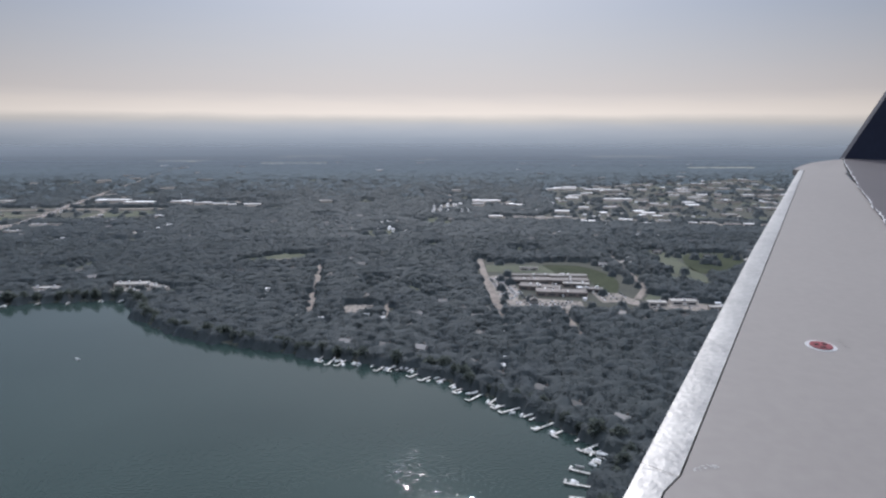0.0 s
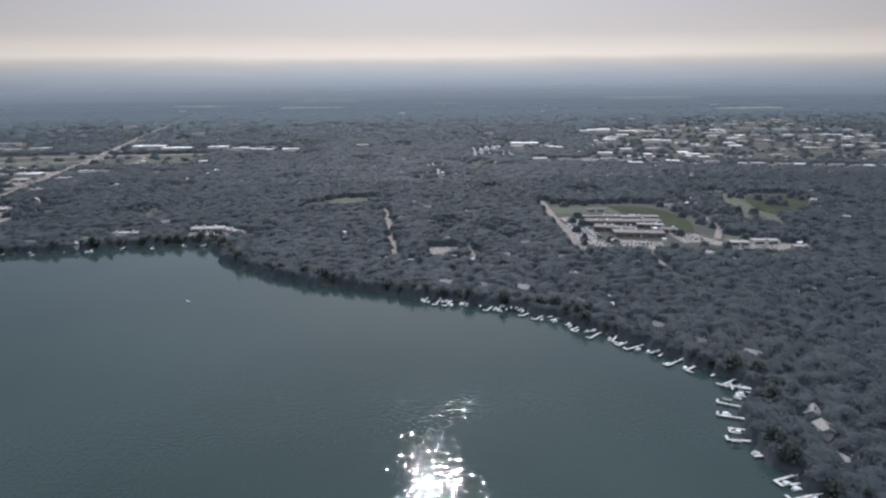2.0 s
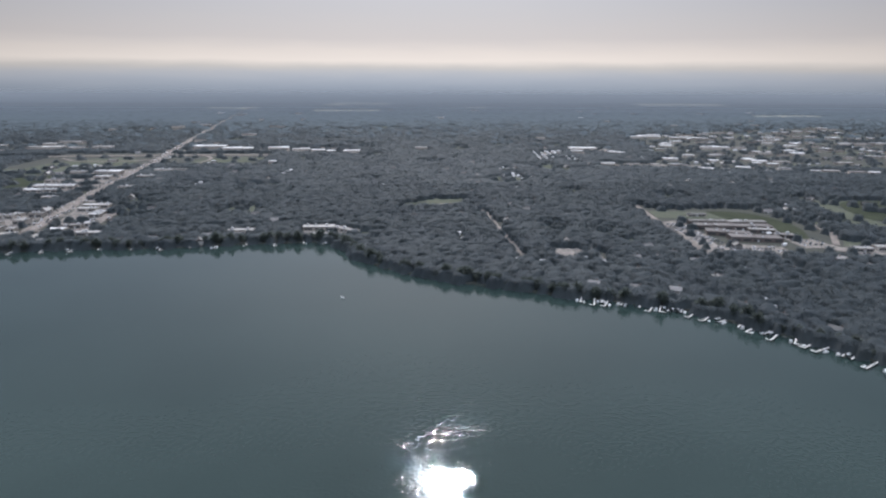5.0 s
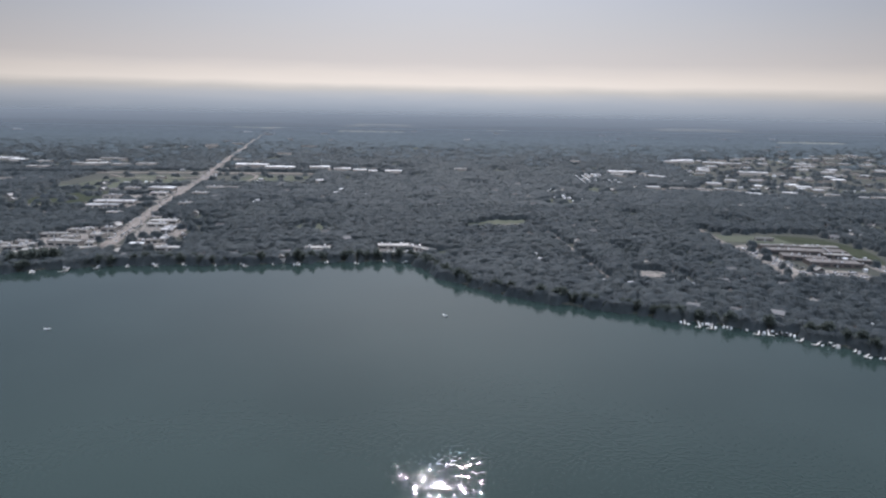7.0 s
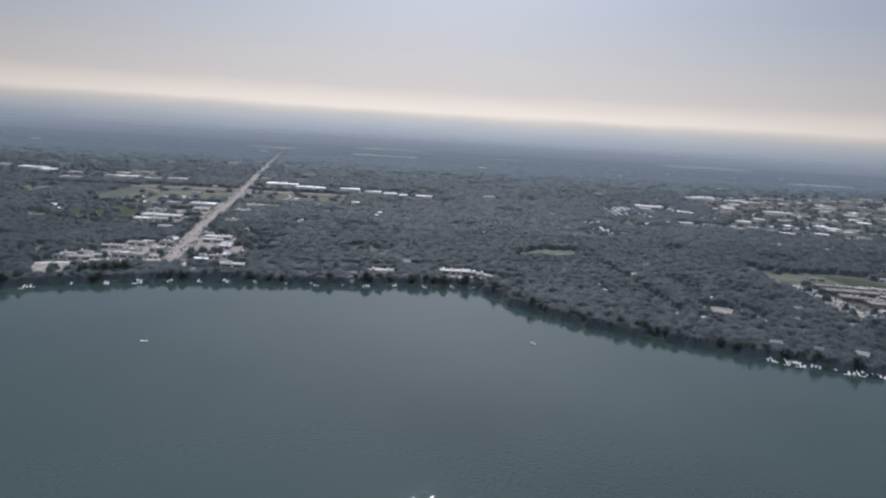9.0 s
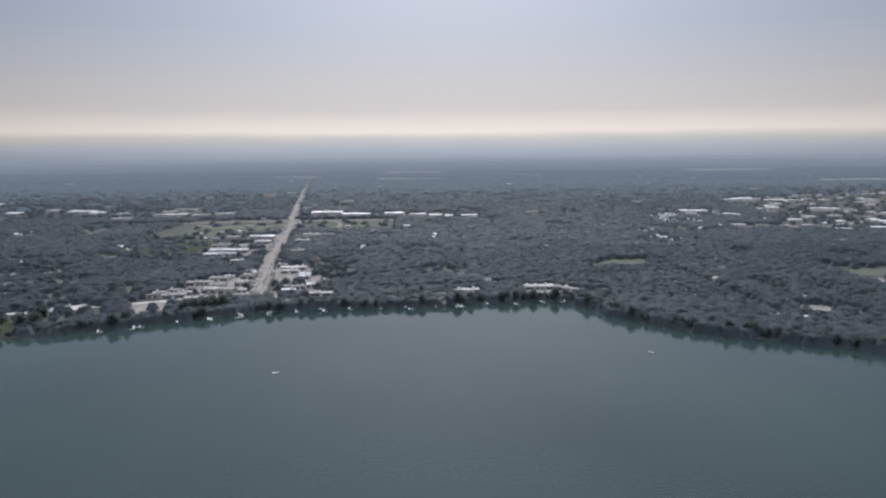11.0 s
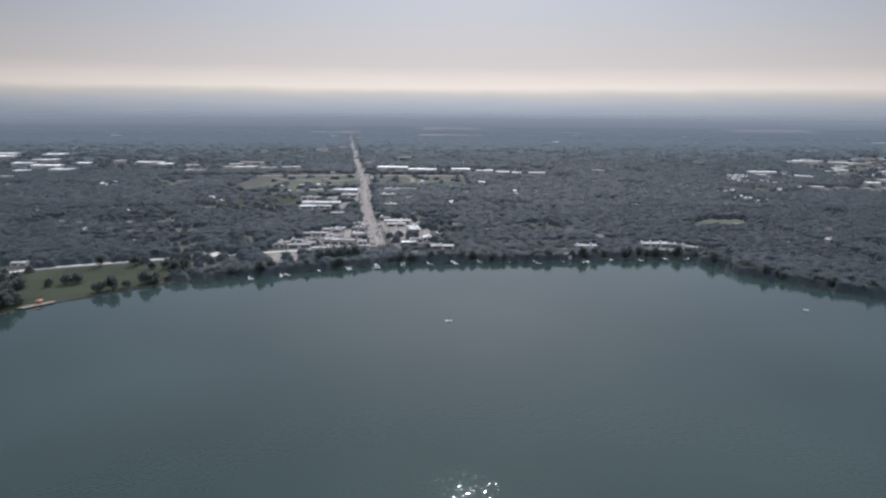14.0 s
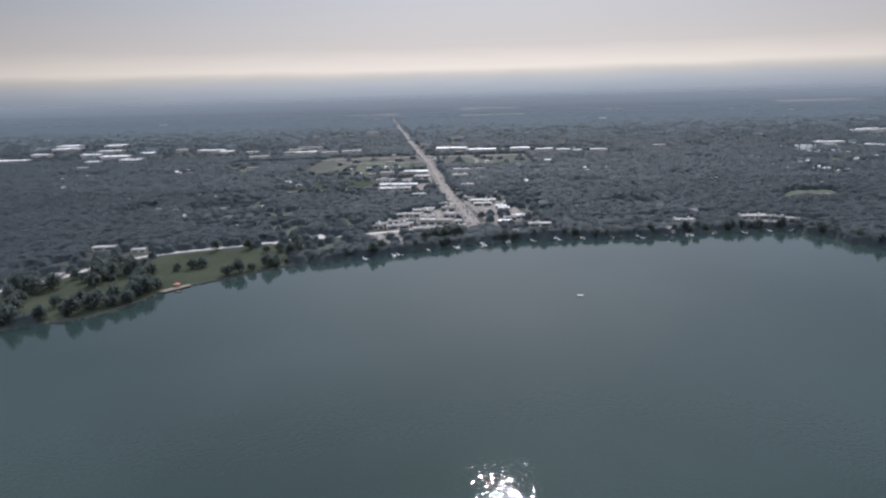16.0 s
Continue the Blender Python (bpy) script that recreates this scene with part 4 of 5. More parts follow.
def runabout_kind():
    t = thing("motorboat", "white motorboat moored beside a dock", "boat", "moored boats")
    bm = bmesh.new()
    rows = []
    for y, w, z in ((-2.8, 1.0, 0.0), (-1, 1.1, 0.0), (1.2, 0.95, 0.08), (2.4, 0.5, 0.25), (3.1, 0.06, 0.5)):
        rows.append([bm.verts.new(p) for p in ((-w, y, 0.75 + z * 0.3), (-w * 0.75, y, 0.05 + z), (0, y, -0.25 + z), (w * 0.75, y, 0.05 + z), (w, y, 0.75 + z * 0.3))])
    for r, s in zip(rows, rows[1:]):
        for k in range(4):
            bm.faces.new((r[k], r[k + 1], s[k + 1], s[k]))
        bm.faces.new((r[0], s[0], s[4], r[4]))
    bm.faces.new(rows[0])
    bmesh.ops.recalc_face_normals(bm, faces=bm.faces)
    part("hull", bm, M["boat"], t)
    part("windscreen", boxed(-0.8, 0.8, 0.5, 0.7, 0.75, 1.25, 0.08), M["glass"], t)
    part("cockpit", boxed(-0.75, 0.75, -2.4, 0.4, 0.76, 0.84), M["canvas"], t)
    part("outboard", boxed(-0.25, 0.25, -3.3, -2.8, 0.1, 1.1, 0.06), M["rubber"], t)
    return t


docks = [dock_kind(12, 4.0), dock_kind(15, -3.5), dock_kind(9, 0)]
craft = [boat_kind(), runabout_kind(), lift_kind()]
used = set()


def place(kind, m):
    if kind.name in used:
        return copy_thing(kind, m)
    used.add(kind.name)
    kind.matrix_basis = m
    return kind


dr = np.random.default_rng(3)
gap = 0.0
for p, d in mids:
    gap += 5.0
    east = p.x > -45 and p.y > 190
    west = -690 < p.x < -250
    want = 5 if east else 23
    if (east or west) and gap > want and p.x < 150:
        gap = dr.uniform(-5, 2)
        turn = math.degrees(math.atan2(d.y, d.x))
        m = pose(p.x, p.y + 0.6, 0.1, 0, 0, turn + dr.uniform(-6, 6))
        k = int(dr.integers(3))
        place(docks[k], m)
        length = (12, 15, 9)[k]
        for side in (-1, 1):
            if dr.random() < (0.62 if east else 0.45):
                c = int(dr.choice((0, 1, 2), p=(0.42, 0.28, 0.3)))
                place(craft[c], m @ pose(side * 2.6, -length * dr.uniform(0.6, 0.85), -0.1 if c < 2 else 0, 0, 0, dr.choice((0, 180))) @ Matrix.Scale(0.8, 4))
# a fishing pier in front of the town
place(docks[1], pose(-574, 641, 0.1, 0, 0, 3))
place(docks[1], pose(-662, 608, 0.1, 0, 0, 20))
for x, y, a in ((-226, 496, 40), (-508, 470, 100)):
    place(craft[1], pose(x, y, 0.0, 0, 0, a))

# red canopy and a raft by the beach
t = thing("beach_shelter", "small red canvas shelter on the beach", "shelter", m=pose(-829, 512, LAND))
for x in (-2, 2):
    for y in (-2, 2):
        part("post", tube(bmesh.new(), (x, y, 0), (x, y, 2.3), 0.06, 0.06, 6), M["metal"], t)
bm = bmesh.new()
v = [bm.verts.new(q) for q in ((-2.4, -2.4, 2.2), (2.4, -2.4, 2.2), (2.4, 2.4, 2.2), (-2.4, 2.4, 2.2), (0, 0, 3.4))]
for f in ((0, 1, 4), (1, 2, 4), (2, 3, 4), (3, 0, 4), (3, 2, 1, 0)):
    bm.faces.new([v[i] for i in f])
part("roof", bm, M["red"], t, "red pitched canvas roof")
t = thing("swim_raft", "dark wooden swim raft floating off the beach", "raft", m=pose(-823, 500, 0.0))
part("deck", boxed(-2.4, 2.4, -1.4, 1.4, 0.35, 0.5), M["bark"], t)
for x in (-1.8, 1.8):
    part("float", boxed(x - 0.4, x + 0.4, -1.3, 1.3, -0.2, 0.35), M["rubber"], t)


# ---- trees ----
def crown(r, sprays, width, height, size, lift, inner=0.45):
    """Points and triangles of a crown of ragged leaf sprays that stand at all angles."""
    u = r.uniform(-1, 1, sprays)
    a = r.uniform(0, 6.283, sprays)
    d = r.uniform(inner, 1.0, sprays) * (1 + 0.22 * np.sin(3 * a + r.uniform(0, 6)))
    s = np.sqrt(1 - u * u) * d * (1 - 0.25 * u)
    c = np.stack([np.cos(a) * s * width, np.sin(a) * s * width, lift + height * 0.5 * (1 + u * d)], -1)
    e1 = r.normal(size=(sprays, 3)) * (1, 1, 0.7)
    e1 /= np.linalg.norm(e1, axis=1)[:, None]
    e2 = np.cross(e1, r.normal(size=(sprays, 3)))
    e2 /= np.linalg.norm(e2, axis=1)[:, None]
    pts = []
    for k in range(4):
        w = r.uniform(0.5, 1.25, (sprays, 1)) * size
        turn = 1.5708 * k + r.uniform(-0.5, 0.5, (sprays, 1))
        pts.append(c + w * (np.cos(turn) * e1 + np.sin(turn) * e2) + np.cross(e1, e2) * r.uniform(-0.3, 0.3, (sprays, 1)) * size)
    p = np.stack(pts, 1).reshape(-1, 3)
    i = 4 * np.arange(sprays)
    return p, np.concatenate([np.stack([i, i + 1, i + 2], -1), np.stack([i, i + 2, i + 3], -1)])


def tree_kind(seed, tall, spread):
    r = np.random.default_rng(seed)
    t = thing("tree", "leafy broadleaf tree with a ragged dark green crown", "tree", "shore trees")
    bm = tube(bmesh.new(), (0, 0, -0.4), (0.1, 0, tall * 0.4), tall * 0.028, tall * 0.018, 7)
    for k in range(5):
        a = k * 1.3 + r.uniform(0, 0.6)
        tube(bm, (0.1, 0, tall * r.uniform(0.24, 0.4)), (math.cos(a) * spread * 0.6, math.sin(a) * spread * 0.6, tall * r.uniform(0.5, 0.75)), tall * 0.012, tall * 0.004, 5)
    part("trunk", bm, M["bark"], t)
    p, f = crown(r, 420, spread * 1.12, tall * 0.8, spread * 0.24, tall * 0.15, 0.2)
    ob = mesh_np("crown", p, f, M["leaf_near"])
    ob.parent = t
    return t


kinds = [tree_kind(1, 12, 4.6), tree_kind(2, 13.5, 5.4), tree_kind(3, 10, 4.6), tree_kind(4, 15, 5.4), tree_kind(5, 7.5, 3.4), tree_kind(6, 12.5, 3.8)]
tr = np.random.default_rng(17)
single = 0


def plant(x, y, k=None, z=LAND, size=1.0):
    global single
    k = int(tr.integers(len(kinds))) if k is None else k
    place(kinds[k], pose(x, y, z, 0, 0, tr.uniform(0, 360)) @ Matrix.Scale(size, 4))
    single += 1


# tall trees at the foot of the main road
for x, y, k in ((-612, 652, 3), (-604, 657, 1), (-597, 662, 3), (-621, 652, 3), (-630, 648, 1), (-608, 664, 3), (-618, 664, 1)):
    plant(x, y, k)
# park trees
for x, y, k in ((-797, 541, 2), (-789, 548, 1), (-780, 556, 4), (-769, 566, 1), (-764, 574, 2), (-836, 566, 2), (-829, 570, 2), (-848, 560, 4), (-838, 630, 5), (-806, 634, 0), (-785, 620, 4), (-771, 622, 2),
                (-866, 520, 0), (-857, 512, 4), (-851, 505, 0), (-846, 494, 3), (-852, 486, 1), (-849, 472, 0), (-858, 464, 2), (-872, 470, 1)):
    plant(x, y, k)
for x, y, k in ((-884, 470, 5), (-888, 452, 4), (-897, 438, 2), (-912, 428, 3), (-924, 418, 1), (-936, 410, 0), (-950, 398, 3), (-938, 500, 1), (-930, 510, 3), (-950, 488, 0), (-914, 530, 2), (-890, 560, 1), (-882, 552, 3), (-905, 556, 0), (-760, 640, 1), (-756, 600, 3), (-752, 612, 1), (-868, 456, 3), (-861, 474, 3), (-855, 498, 1), (-843, 508, 2), (-878, 446, 3), (-918, 436, 1), (-930, 430, 3), (-944, 420, 1), (-912, 545, 3), (-898, 545, 1), (-872, 540, 2), (-945, 505, 3)):
    plant(x, y, k)
# groves of the park's west end
grove = [(-990, 440), (-940, 412), (-880, 440), (-855, 500), (-850, 545), (-880, 600), (-930, 590)]
pr = np.random.default_rng(23)
planted = []
while len(planted) < 34:
    x, y = pr.uniform(-990, -850), pr.uniform(412, 600)
    open_lawn = ((x + 905) / 34) ** 2 + ((y - 492) / 22) ** 2 < 1
    if inside(grove, np.array([x]), np.array([y]))[0] and not open_lawn and all((x - a) ** 2 + (y - b) ** 2 > 49 for a, b in planted):
        planted.append((x, y))
        plant(x, y, size=pr.uniform(0.75, 1.05))
# trees along the water
gap = 0.0
for p, d in mids:
    inland = Vector((-d.y, d.x))
    gap += 5.0
    if -760 < p.x < 140 and p.y > 190 and single < 345:
        q = p + inland * tr.uniform(1.5, 9.0)
        wild = -252 < p.x < -40
        if gap > (4 if wild else 8 if p.x > -40 else 6) and not (-600 < p.x < -560) and not is_taken(q.x, q.y):
            plant(q.x, q.y, size=tr.uniform(0.66, 0.9))
            gap = tr.uniform(-4, 3)


# woods: rounded crowns that close into one canopy, with leaf sprays standing out of it
def frustum(x, y, slack=0.0):
    """The part of the plan that the flight looks over."""
    return (x > -830 - slack - 0.86 * y) & (x < 260 + slack + 0.72 * y)


def woods(name, label, ys, spacing, grid, radius, tall, sprays, size, seed, fill=0.78, surface="canopy", fade=None, rise=None):
    r = np.random.default_rng(seed)
    y0, y1 = ys
    x0, x1 = -850 - 0.86 * y1, 280 + 0.72 * y1
    nx, ny = int((x1 - x0) / spacing) + 2, int((y1 - y0) / spacing) + 2
    cx = x0 + (np.arange(nx) + r.uniform(0.1, 0.9, (ny, nx))) * spacing
    cy = y0 + (np.arange(ny)[:, None] + r.uniform(0.1, 0.9, (ny, nx))) * spacing
    i, j = ((cx - X0) / CELL).astype(int).clip(0, NX - 1), ((cy - Y0) / CELL).astype(int).clip(0, NY - 1)
    alive = ~taken[j, i] & (r.random((ny, nx)) < share_of_trees[j, i]) & frustum(cx, cy, 30) & (cy < y1 + spacing)
    if fade:
        alive &= r.random((ny, nx)) > np.clip((cy - fade[0]) / (fade[1] - fade[0]), 0, 1)
    if rise:
        alive &= r.random((ny, nx)) < np.clip((cy - rise[0]) / (rise[1] - rise[0]), 0, 1)
    stand = np.sin(cx / 61 + 2 * np.sin(cy / 93)) * np.sin(cy / 71 + 1.7 * np.sin(cx / 87))
    high = np.where(alive, (r.uniform(0.84, 1.08, (ny, nx)) + 0.09 * stand) * tall, 0)
    wide = r.uniform(0.68, 1.25, (ny, nx)) * radius
    gx, gy = np.meshgrid(np.arange(x0 + spacing, x1 - spacing, grid), np.arange(y0 + spacing, y1 + grid, grid))
    gx, gy = gx + r.uniform(-0.3, 0.3, gx.shape) * grid, gy + r.uniform(-0.3, 0.3, gy.shape) * grid
    bx, by = ((gx - x0) / spacing).astype(int), ((gy - y0) / spacing).astype(int)
    total = np.zeros(gx.shape)
    for dx in (-1, 0, 1):
        for dy in (-1, 0, 1):
            u, v = (bx + dx).clip(0, nx - 1), (by + dy).clip(0, ny - 1)
            d = np.hypot(gx - cx[v, u], gy - cy[v, u]) / (wide[v, u] * (0.94 if fill < 0.9 else 1.05))
            total += np.where(high[v, u] > 0, fill * high[v, u] * np.clip(1 - 0.12 * d ** 2 - 0.88 * d ** 5, 0, 1), 0) ** 2.6
    gz = np.where(total > 0.01, total ** (1 / 2.6) * 0.86, -1.5)       # crowns melt into one another
    gz = np.where(gz > 0.25 * tall, 0.6 * tall + (gz - 0.6 * tall) * 0.6, np.where(gz > 0, gz * 1.56, gz))       # a closed roof of leaves
    gz += np.where(gz > 0.5, r.uniform(-0.5, 0.5, gz.shape) * tall * 0.03, 0)
    gz = np.maximum(gz, -1.5)
    h, w = gx.shape
    k = (np.arange(h - 1)[:, None] * w + np.arange(w - 1)).ravel()
    V = np.stack([gx, gy, gz + LAND], -1).reshape(-1, 3)
    up = gz.ravel() > -1.4
    seen = (up[k] | up[k + 1] | up[k + w] | up[k + w + 1]) & frustum(gx.ravel()[k], gy.ravel()[k])
    k = k[seen]
    F = np.concatenate([np.stack([k, k + 1, k + w + 1], -1), np.stack([k, k + w + 1, k + w], -1)])
    used_v, F = np.unique(F, return_inverse=True)
    V, F = V[used_v], F.reshape(-1, 3)
    # leaf sprays that make the crowns
    tx, ty, th, tw = cx[alive], cy[alive], high[alive], wide[alive]
    n = len(tx) * sprays
    rep = np.repeat(np.arange(len(tx)), sprays)
    a, u = r.uniform(0, 6.283, n), r.uniform(-0.55, 1, n)
    d = r.uniform(0.75, 1.0, n)
    q = np.sqrt(1 - u * u) * d
    c = np.stack([tx[rep] + np.cos(a) * q * tw[rep] * 0.85, ty[rep] + np.sin(a) * q * tw[rep] * 0.85, LAND + th[rep] * (0.62 + 0.2 * u * d)], -1)
    # most sprays spread flat towards the light
    e1, e2 = r.normal(size=(n, 3)) * (1, 1, 0.13), r.normal(size=(n, 3)) * (1, 1, 0.13)
    e1 /= np.linalg.norm(e1, axis=1)[:, None]
    e2 -= e1 * (e1 * e2).sum(1)[:, None]
    e2 /= np.linalg.norm(e2, axis=1)[:, None]
    P = np.stack([c + r.uniform(0.6, 1.25, (n, 1)) * size * (math.cos(2.1 * s) * e1 + math.sin(2.1 * s) * e2) for s in range(3)], 1).reshape(-1, 3)
    T = np.arange(3 * n).reshape(-1, 3) + len(V)
    smooth = np.concatenate([np.ones(len(F), bool), np.zeros(n, bool)])
    return tagged(mesh_np(name, np.concatenate([V, P]), np.concatenate([F, T]), M[surface], smooth), label, "woods", kind="stuff")


woods("near_woods", "dense dark green broadleaf woods behind the lake shore", (150, 1000), 7.4, 3.0, 5.6, 9.5, 52, 0.85, 31, 0.88)
woods("middle_woods", "dense dark green woods farther inland", (980, 2700), 9.8, 5.0, 7.6, 9.0, 14, 1.6, 32, 0.88, fade=(1500, 2600))
woods("far_woods", "far dark wooded plain reaching to the hazy horizon", (1500, 5250), 21, 9, 16, 8.0, 0, 5.0, 33, 0.95, "hazed_far_canopy", rise=(1500, 2400))


# ---- the aircraft's wing, as it stands at the start ----
EYE = Vector((WAY[0][1], WAY[0][2], WAY[0][3]))
wing_paint = mat("grey_wing_paint", (0.15, 0.136, 0.124), 0.55, (0.134, 0.121, 0.111), 1.2, 30, 0.03, depth=0.002)
aft_paint = mat("dark_grey_wing_paint", (0.05, 0.044, 0.046), 0.6, (0.042, 0.037, 0.039), 1.5, 30, 0.03, depth=0.002)
edge_metal = mat("worn_bright_leading_edge", (0.26, 0.256, 0.247), 0.5, (0.17, 0.168, 0.165), 9, 60, 0.5, metal=0.5, depth=0.004)
navy = mat("navy_winglet_paint", (0.012, 0.015, 0.028), 0.6, (0.008, 0.01, 0.02), 2, 20, 0, spec=0.1)
chip = mat("chipped_white_primer", (0.36, 0.35, 0.34), 0.65, (0.22, 0.22, 0.22), 20, 90, 0.2, depth=0.002)
cap_red = mat("faded_red_cap", (0.15, 0.03, 0.035), 0.55, (0.1, 0.02, 0.025), 20, 90, 0.1, depth=0.001)
dark = mat("dark_slot", (0.03, 0.02, 0.02), 0.7)


def skin(o, a):
    """A place on the wing's upper skin: o metres out along the leading edge, a metres behind it."""
    x, y = 0.43 + 0.5875 * o + 0.81 * a, 1.05 + 0.809 * o - 0.5875 * a
    return Vector((x, y, -0.73 + 0.072 * y))


wing = thing("aircraft_wing", "grey swept aircraft wing with a worn bright leading edge", "wing", m=Matrix.Translation(EYE))
SPAN = 5.43


def edge_width(o):
    """The width of the bright strip; it widens past the kink near the root."""
    return 0.075 if o > 0.12 else 0.06


def sheet(bm, stations, spans, thick, drop=None):
    """A skin of given thickness over out-stations, each from a to b behind the leading edge."""
    for sign in (0, 1):
        rows = []
        for o in stations:
            a, b = spans(o)
            row = []
            for k in range(7):
                q = skin(o, a + (b - a) * k / 6)
                q.z -= sign * thick + (drop(k / 6) if drop else 0)
                row.append(bm.verts.new(q))
            rows.append(row)
        for r, s in zip(rows, rows[1:]):
            for k in range(6):
                bm.faces.new((r[k], r[k + 1], s[k + 1], s[k]))
        if sign == 0:
            upper = rows
    for u, v in zip((upper[0], upper[-1], [r[0] for r in upper], [r[-1] for r in upper]), (rows[0], rows[-1], [r[0] for r in rows], [r[-1] for r in rows])):
        for k in range(len(u) - 1):
            bm.faces.new((u[k], u[k + 1], v[k + 1], v[k]))
    bmesh.ops.recalc_face_normals(bm, faces=bm.faces)
    return bm


outs = [-0.7, -0.4, -0.15, 0, 0.06, 0.13, 0.4, 0.8, 1.4, 2.2, 3.0, 3.8, 4.6, SPAN]
part("leading_edge", sheet(bmesh.new(), outs, lambda o: (0.0105 * max(0, o - 2.2), edge_width(o)), 0.05, lambda u: 0.006 * (1 - u) ** 2), edge_metal, wing, "worn bright metal-taped leading edge")
part("upper_skin", sheet(bmesh.new(), outs, lambda o: (edge_width(o) + 0.004, 0.92 - 0.1 * o), 0.06), wing_paint, wing, "matt grey painted skin")
# rounded tip that runs out to the winglet's foot
bm = bmesh.new()
foot = Vector((4.62, 6.2, -0.284))
tip = [skin(SPAN, -0.01), skin(SPAN, 0.1), skin(SPAN, 0.22), skin(SPAN, 0.4)]
ahead = [skin(SPAN, -0.01).lerp(foot, t) + Vector((-0.06, 0.02, 0.012)) * math.sin(math.pi * t) for t in (0.25, 0.5, 0.75, 1.0)]
ring = [*tip[::-1], *ahead]
for dz in (0, -0.05):
    bm.faces.new([bm.verts.new(q + Vector((0, 0, dz))) for q in ring])
bm.verts.ensure_lookup_table()
k = len(ring)
for i in range(k):
    bm.faces.new((bm.verts[i], bm.verts[(i + 1) % k], bm.verts[k + (i + 1) % k], bm.verts[k + i]))
bmesh.ops.recalc_face_normals(bm, faces=bm.faces)
part("wing_tip", bm, wing_paint, wing)
# darker aft panel beyond a ragged seam
seam = [Vector((4.62, 6.2, -0.284)), Vector((3.43, 4.394, -0.414)), Vector((2.69, 3.214, -0.499)), Vector((1.6, 1.45, -0.626))]
bm = bmesh.new()
up = Vector((0, 0, 0.008))
rows = []
for q, back_by in zip(seam, (0.55, 0.7, 0.8, 0.9)):
    a, b = q + up, q + Vector((back_by * 0.95, -back_by * 0.25, -0.02)) + up
    rows.append([bm.verts.new(v) for v in (a, b, b - Vector((0, 0, 0.02)), a - Vector((0, 0, 0.03)))])
for r, s in zip(rows, rows[1:]):
    for k in range(4):
        bm.faces.new((r[k], r[(k + 1) % 4], s[(k + 1) % 4], s[k]))
bmesh.ops.recalc_face_normals(bm, faces=bm.faces)
part("control_surface", bm, aft_paint, wing, "darker grey aft panel")
bm = bmesh.new()
wr = np.random.default_rng(2)
count = 60
line = []
for i in range(count + 1):
    u = i / count * 2
    q = seam[0].lerp(seam[1], u) if u < 1 else seam[1].lerp(seam[2], u - 1)
    line.append(q + Vector((0.81, -0.58, 0)) * wr.uniform(-0.012, 0.012) + Vector((0, 0, 0.012)))
for a, b in zip(line, line[1:]):
    w = wr.uniform(0.0015, 0.006)
    side = Vector((0.81, -0.58, 0)) * w
    f = [bm.verts.new(v) for v in (a - side, a + side, b + side, b - side)]
    bm.faces.new(f)
bmesh.ops.recalc_face_normals(bm, faces=bm.faces)
part("seam_tape", bm, chip, wing, "ragged white chipped seam")
# winglet
bm = bmesh.new()
outline = [(4.62, -0.284), (5.0, 0.336), (5.38, 0.95), (5.8, 0.97), (5.45, -0.33), (5.06, -0.315)]
for y in (6.18, 6.24):
    bm.faces.new([bm.verts.new((x, y, z)) for x, z in outline])
bm.verts.ensure_lookup_table()
for i in range(6):
    bm.faces.new((bm.verts[i], bm.verts[(i + 1) % 6], bm.verts[6 + (i + 1) % 6], bm.verts[6 + i]))
bmesh.ops.recalc_face_normals(bm, faces=bm.faces)
part("winglet", bm, navy, wing, "dark navy upturned winglet")
# fuel cap: pale ring, red disc, two slots
cap_at = Vector((1.257, 1.688, -0.608))
slope = Matrix.Rotation(0.0719, 4, "X")


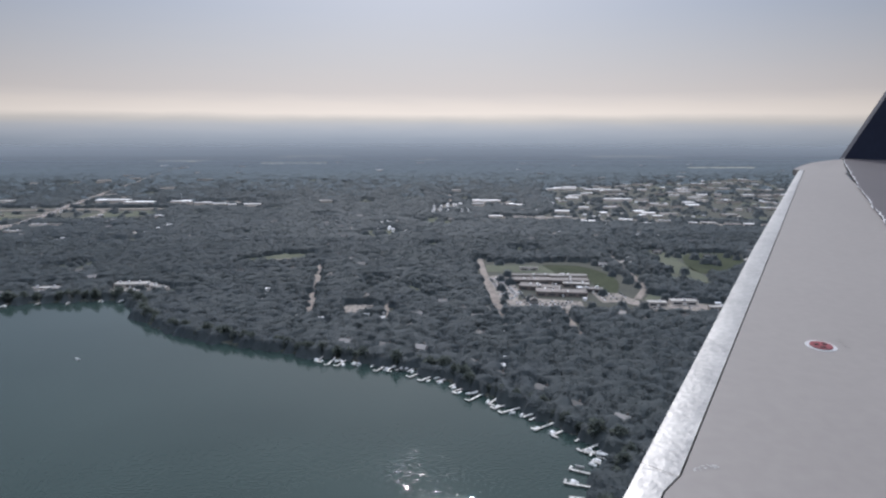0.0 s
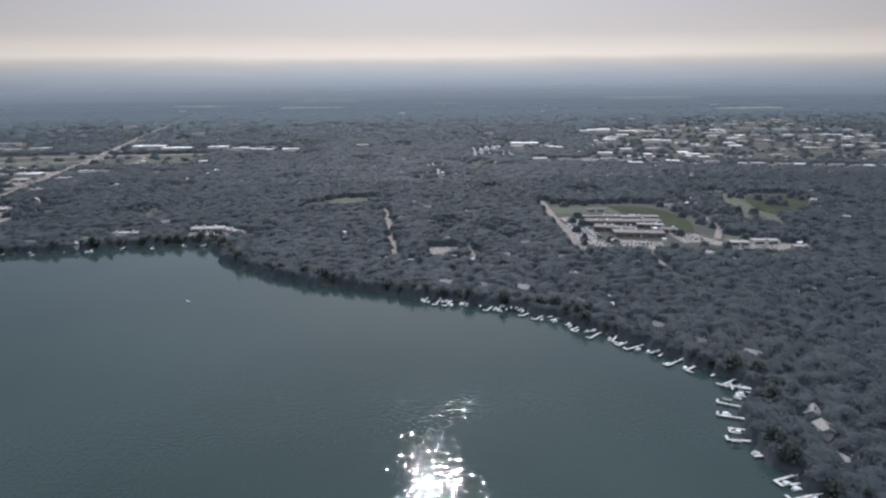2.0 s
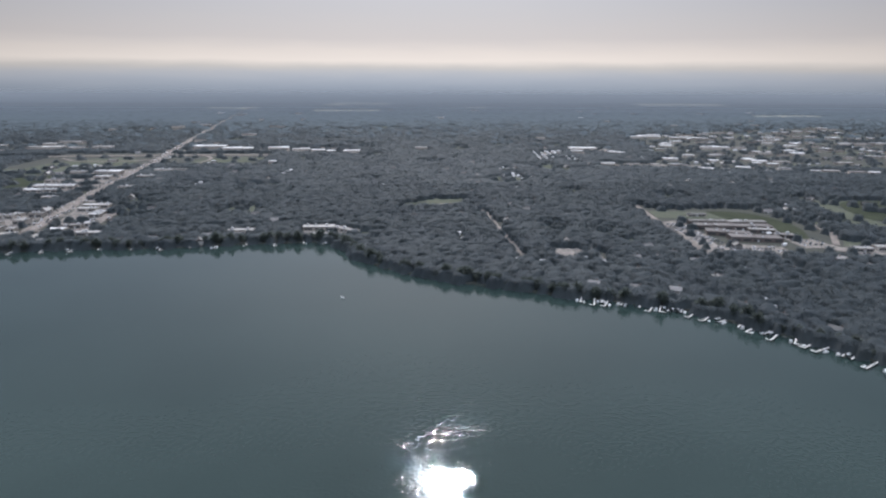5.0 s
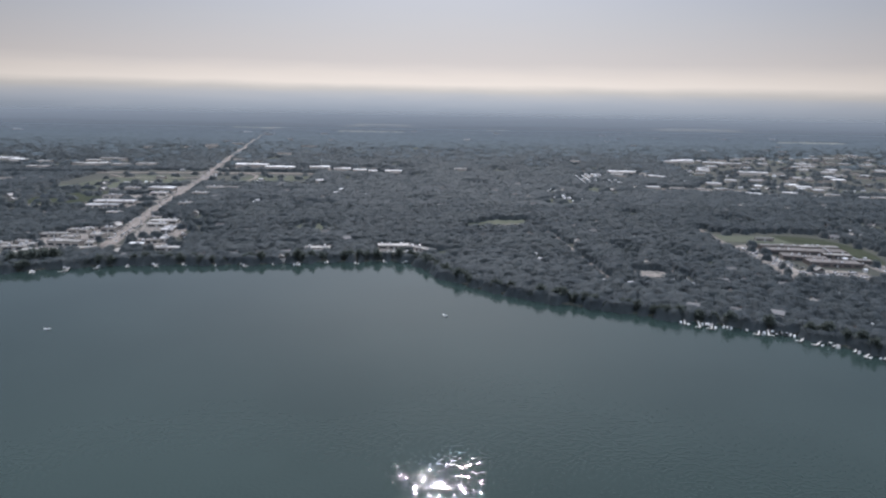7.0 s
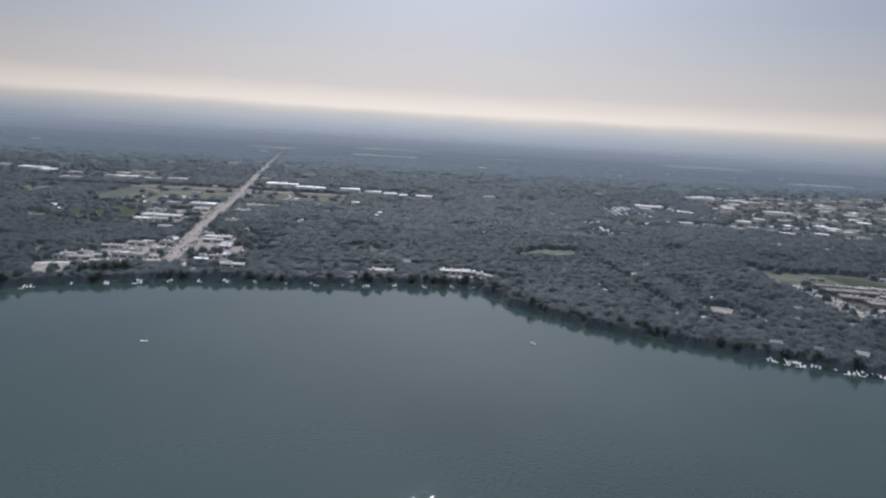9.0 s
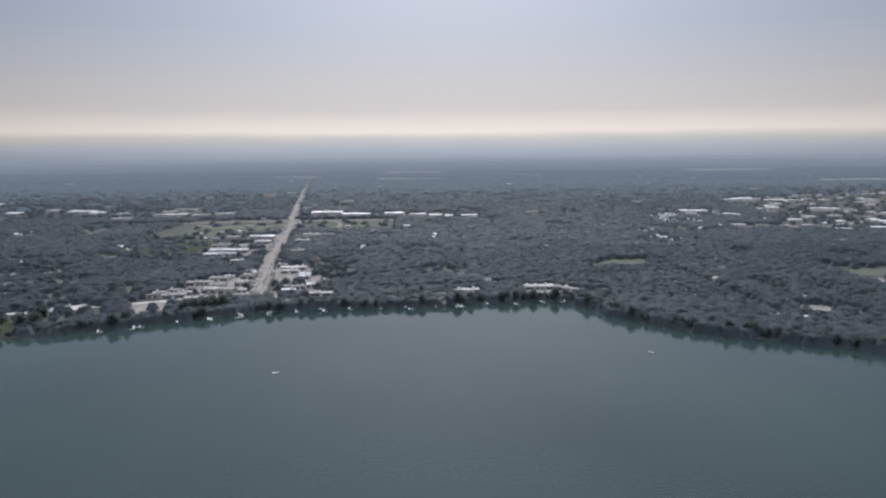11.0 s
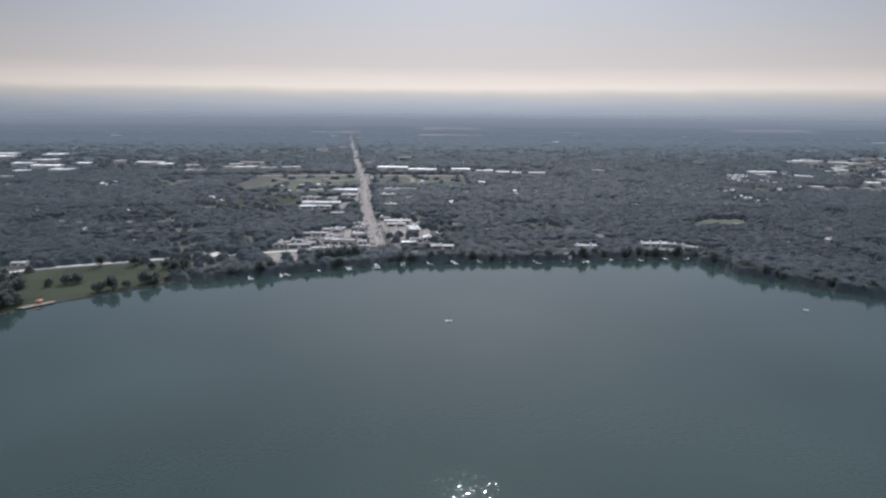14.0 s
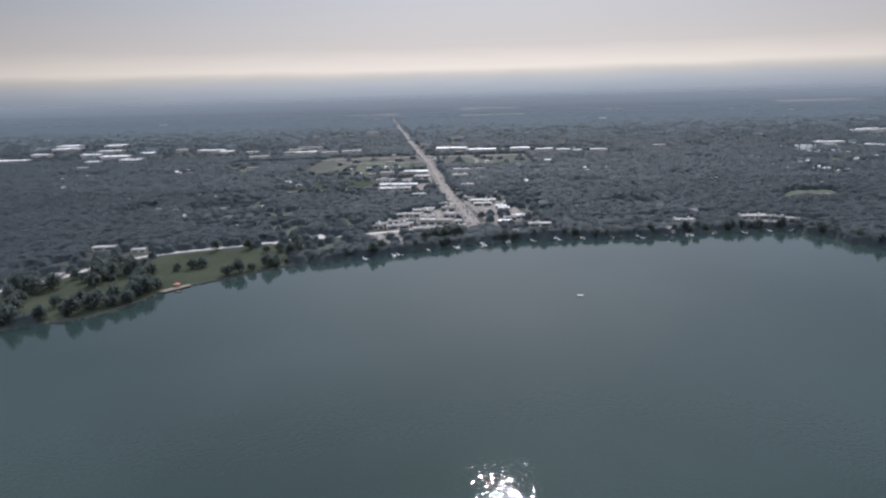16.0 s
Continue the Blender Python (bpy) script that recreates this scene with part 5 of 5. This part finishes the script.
def disc(r0, r1, z0, z1, sides=28):
    bm = bmesh.new()
    loops = [[bm.verts.new(cap_at + slope @ Vector((r * math.cos(6.2832 * i / sides), r * math.sin(6.2832 * i / sides), z))) for i in range(sides)] for r, z in ((r1, z0), (r1 * 0.98, z1), (r0, z1))]
    for a, b in zip(loops, loops[1:]):
        for i in range(sides):
            bm.faces.new((a[i], a[(i + 1) % sides], b[(i + 1) % sides], b[i]))
    if r0 < r1:
        bm.faces.new(loops[-1])
    bmesh.ops.recalc_face_normals(bm, faces=bm.faces)
    return bm


cap = part("fuel_cap", disc(0.026, 0.031, -0.01, 0.0035), cap_red, wing, "faded red round fuel cap")
part("cap_ring", disc(0.031, 0.042, -0.01, 0.001), chip, cap, "pale worn metal ring")
for a, r in ((0.4, 0.014), (2.6, 0.012), (4.4, 0.016)):
    q = cap_at + slope @ Vector((r * math.cos(a), r * math.sin(a), 0.0037))
    part("slot", boxed(q.x - 0.006, q.x + 0.006, q.y - 0.004, q.y + 0.004, q.z - 0.002, q.z + 0.0015), dark, cap)
# chipped paint and a scratch
bm = bmesh.new()
for k in range(26):
    u = wr.random()
    q = skin(0.158 + 0.045 * u + wr.uniform(-0.006, 0.006), 0.092 + 0.042 * u + wr.uniform(-0.006, 0.006)) + Vector((0, 0, 0.0012))
    bm.faces.new([bm.verts.new(q + Vector((math.cos(a) * wr.uniform(0.0008, 0.003), math.sin(a) * wr.uniform(0.0008, 0.003), 0))) for a in (0, 1.2, 2.5, 3.8, 5.1)])
bmesh.ops.recalc_face_normals(bm, faces=bm.faces)
part("paint_chips", bm, chip, wing, "small white paint chips")
bm = bmesh.new()
for off in (0, 0.008):
    a, b, w = skin(1.089, 0.33 + off), skin(1.019, 0.361 + off), Vector((0.0006, 0.001, 0))
    bm.faces.new([bm.verts.new(q + Vector((0, 0, 0.0012))) for q in (a - w, a + w, b + w, b - w)])
bmesh.ops.recalc_face_normals(bm, faces=bm.faces)
part("scratch", bm, aft_paint, wing, "thin dark scratches beside the cap")

bm = bmesh.new()
for k in range(6):
    a, b = skin(0.132 - 0.002 * k, 0.0125 * k), skin(0.131 - 0.002 * k, 0.0125 * (k + 1))
    w = Vector((0.0004, 0.0007, 0))
    lift = Vector((0, 0, 0.0015))
    bm.faces.new([bm.verts.new(v + lift) for v in (a - w, b - w, b + w, a + w)])
bmesh.ops.recalc_face_normals(bm, faces=bm.faces)
part("crease", bm, dark, wing, "dark crease across the leading edge tape")
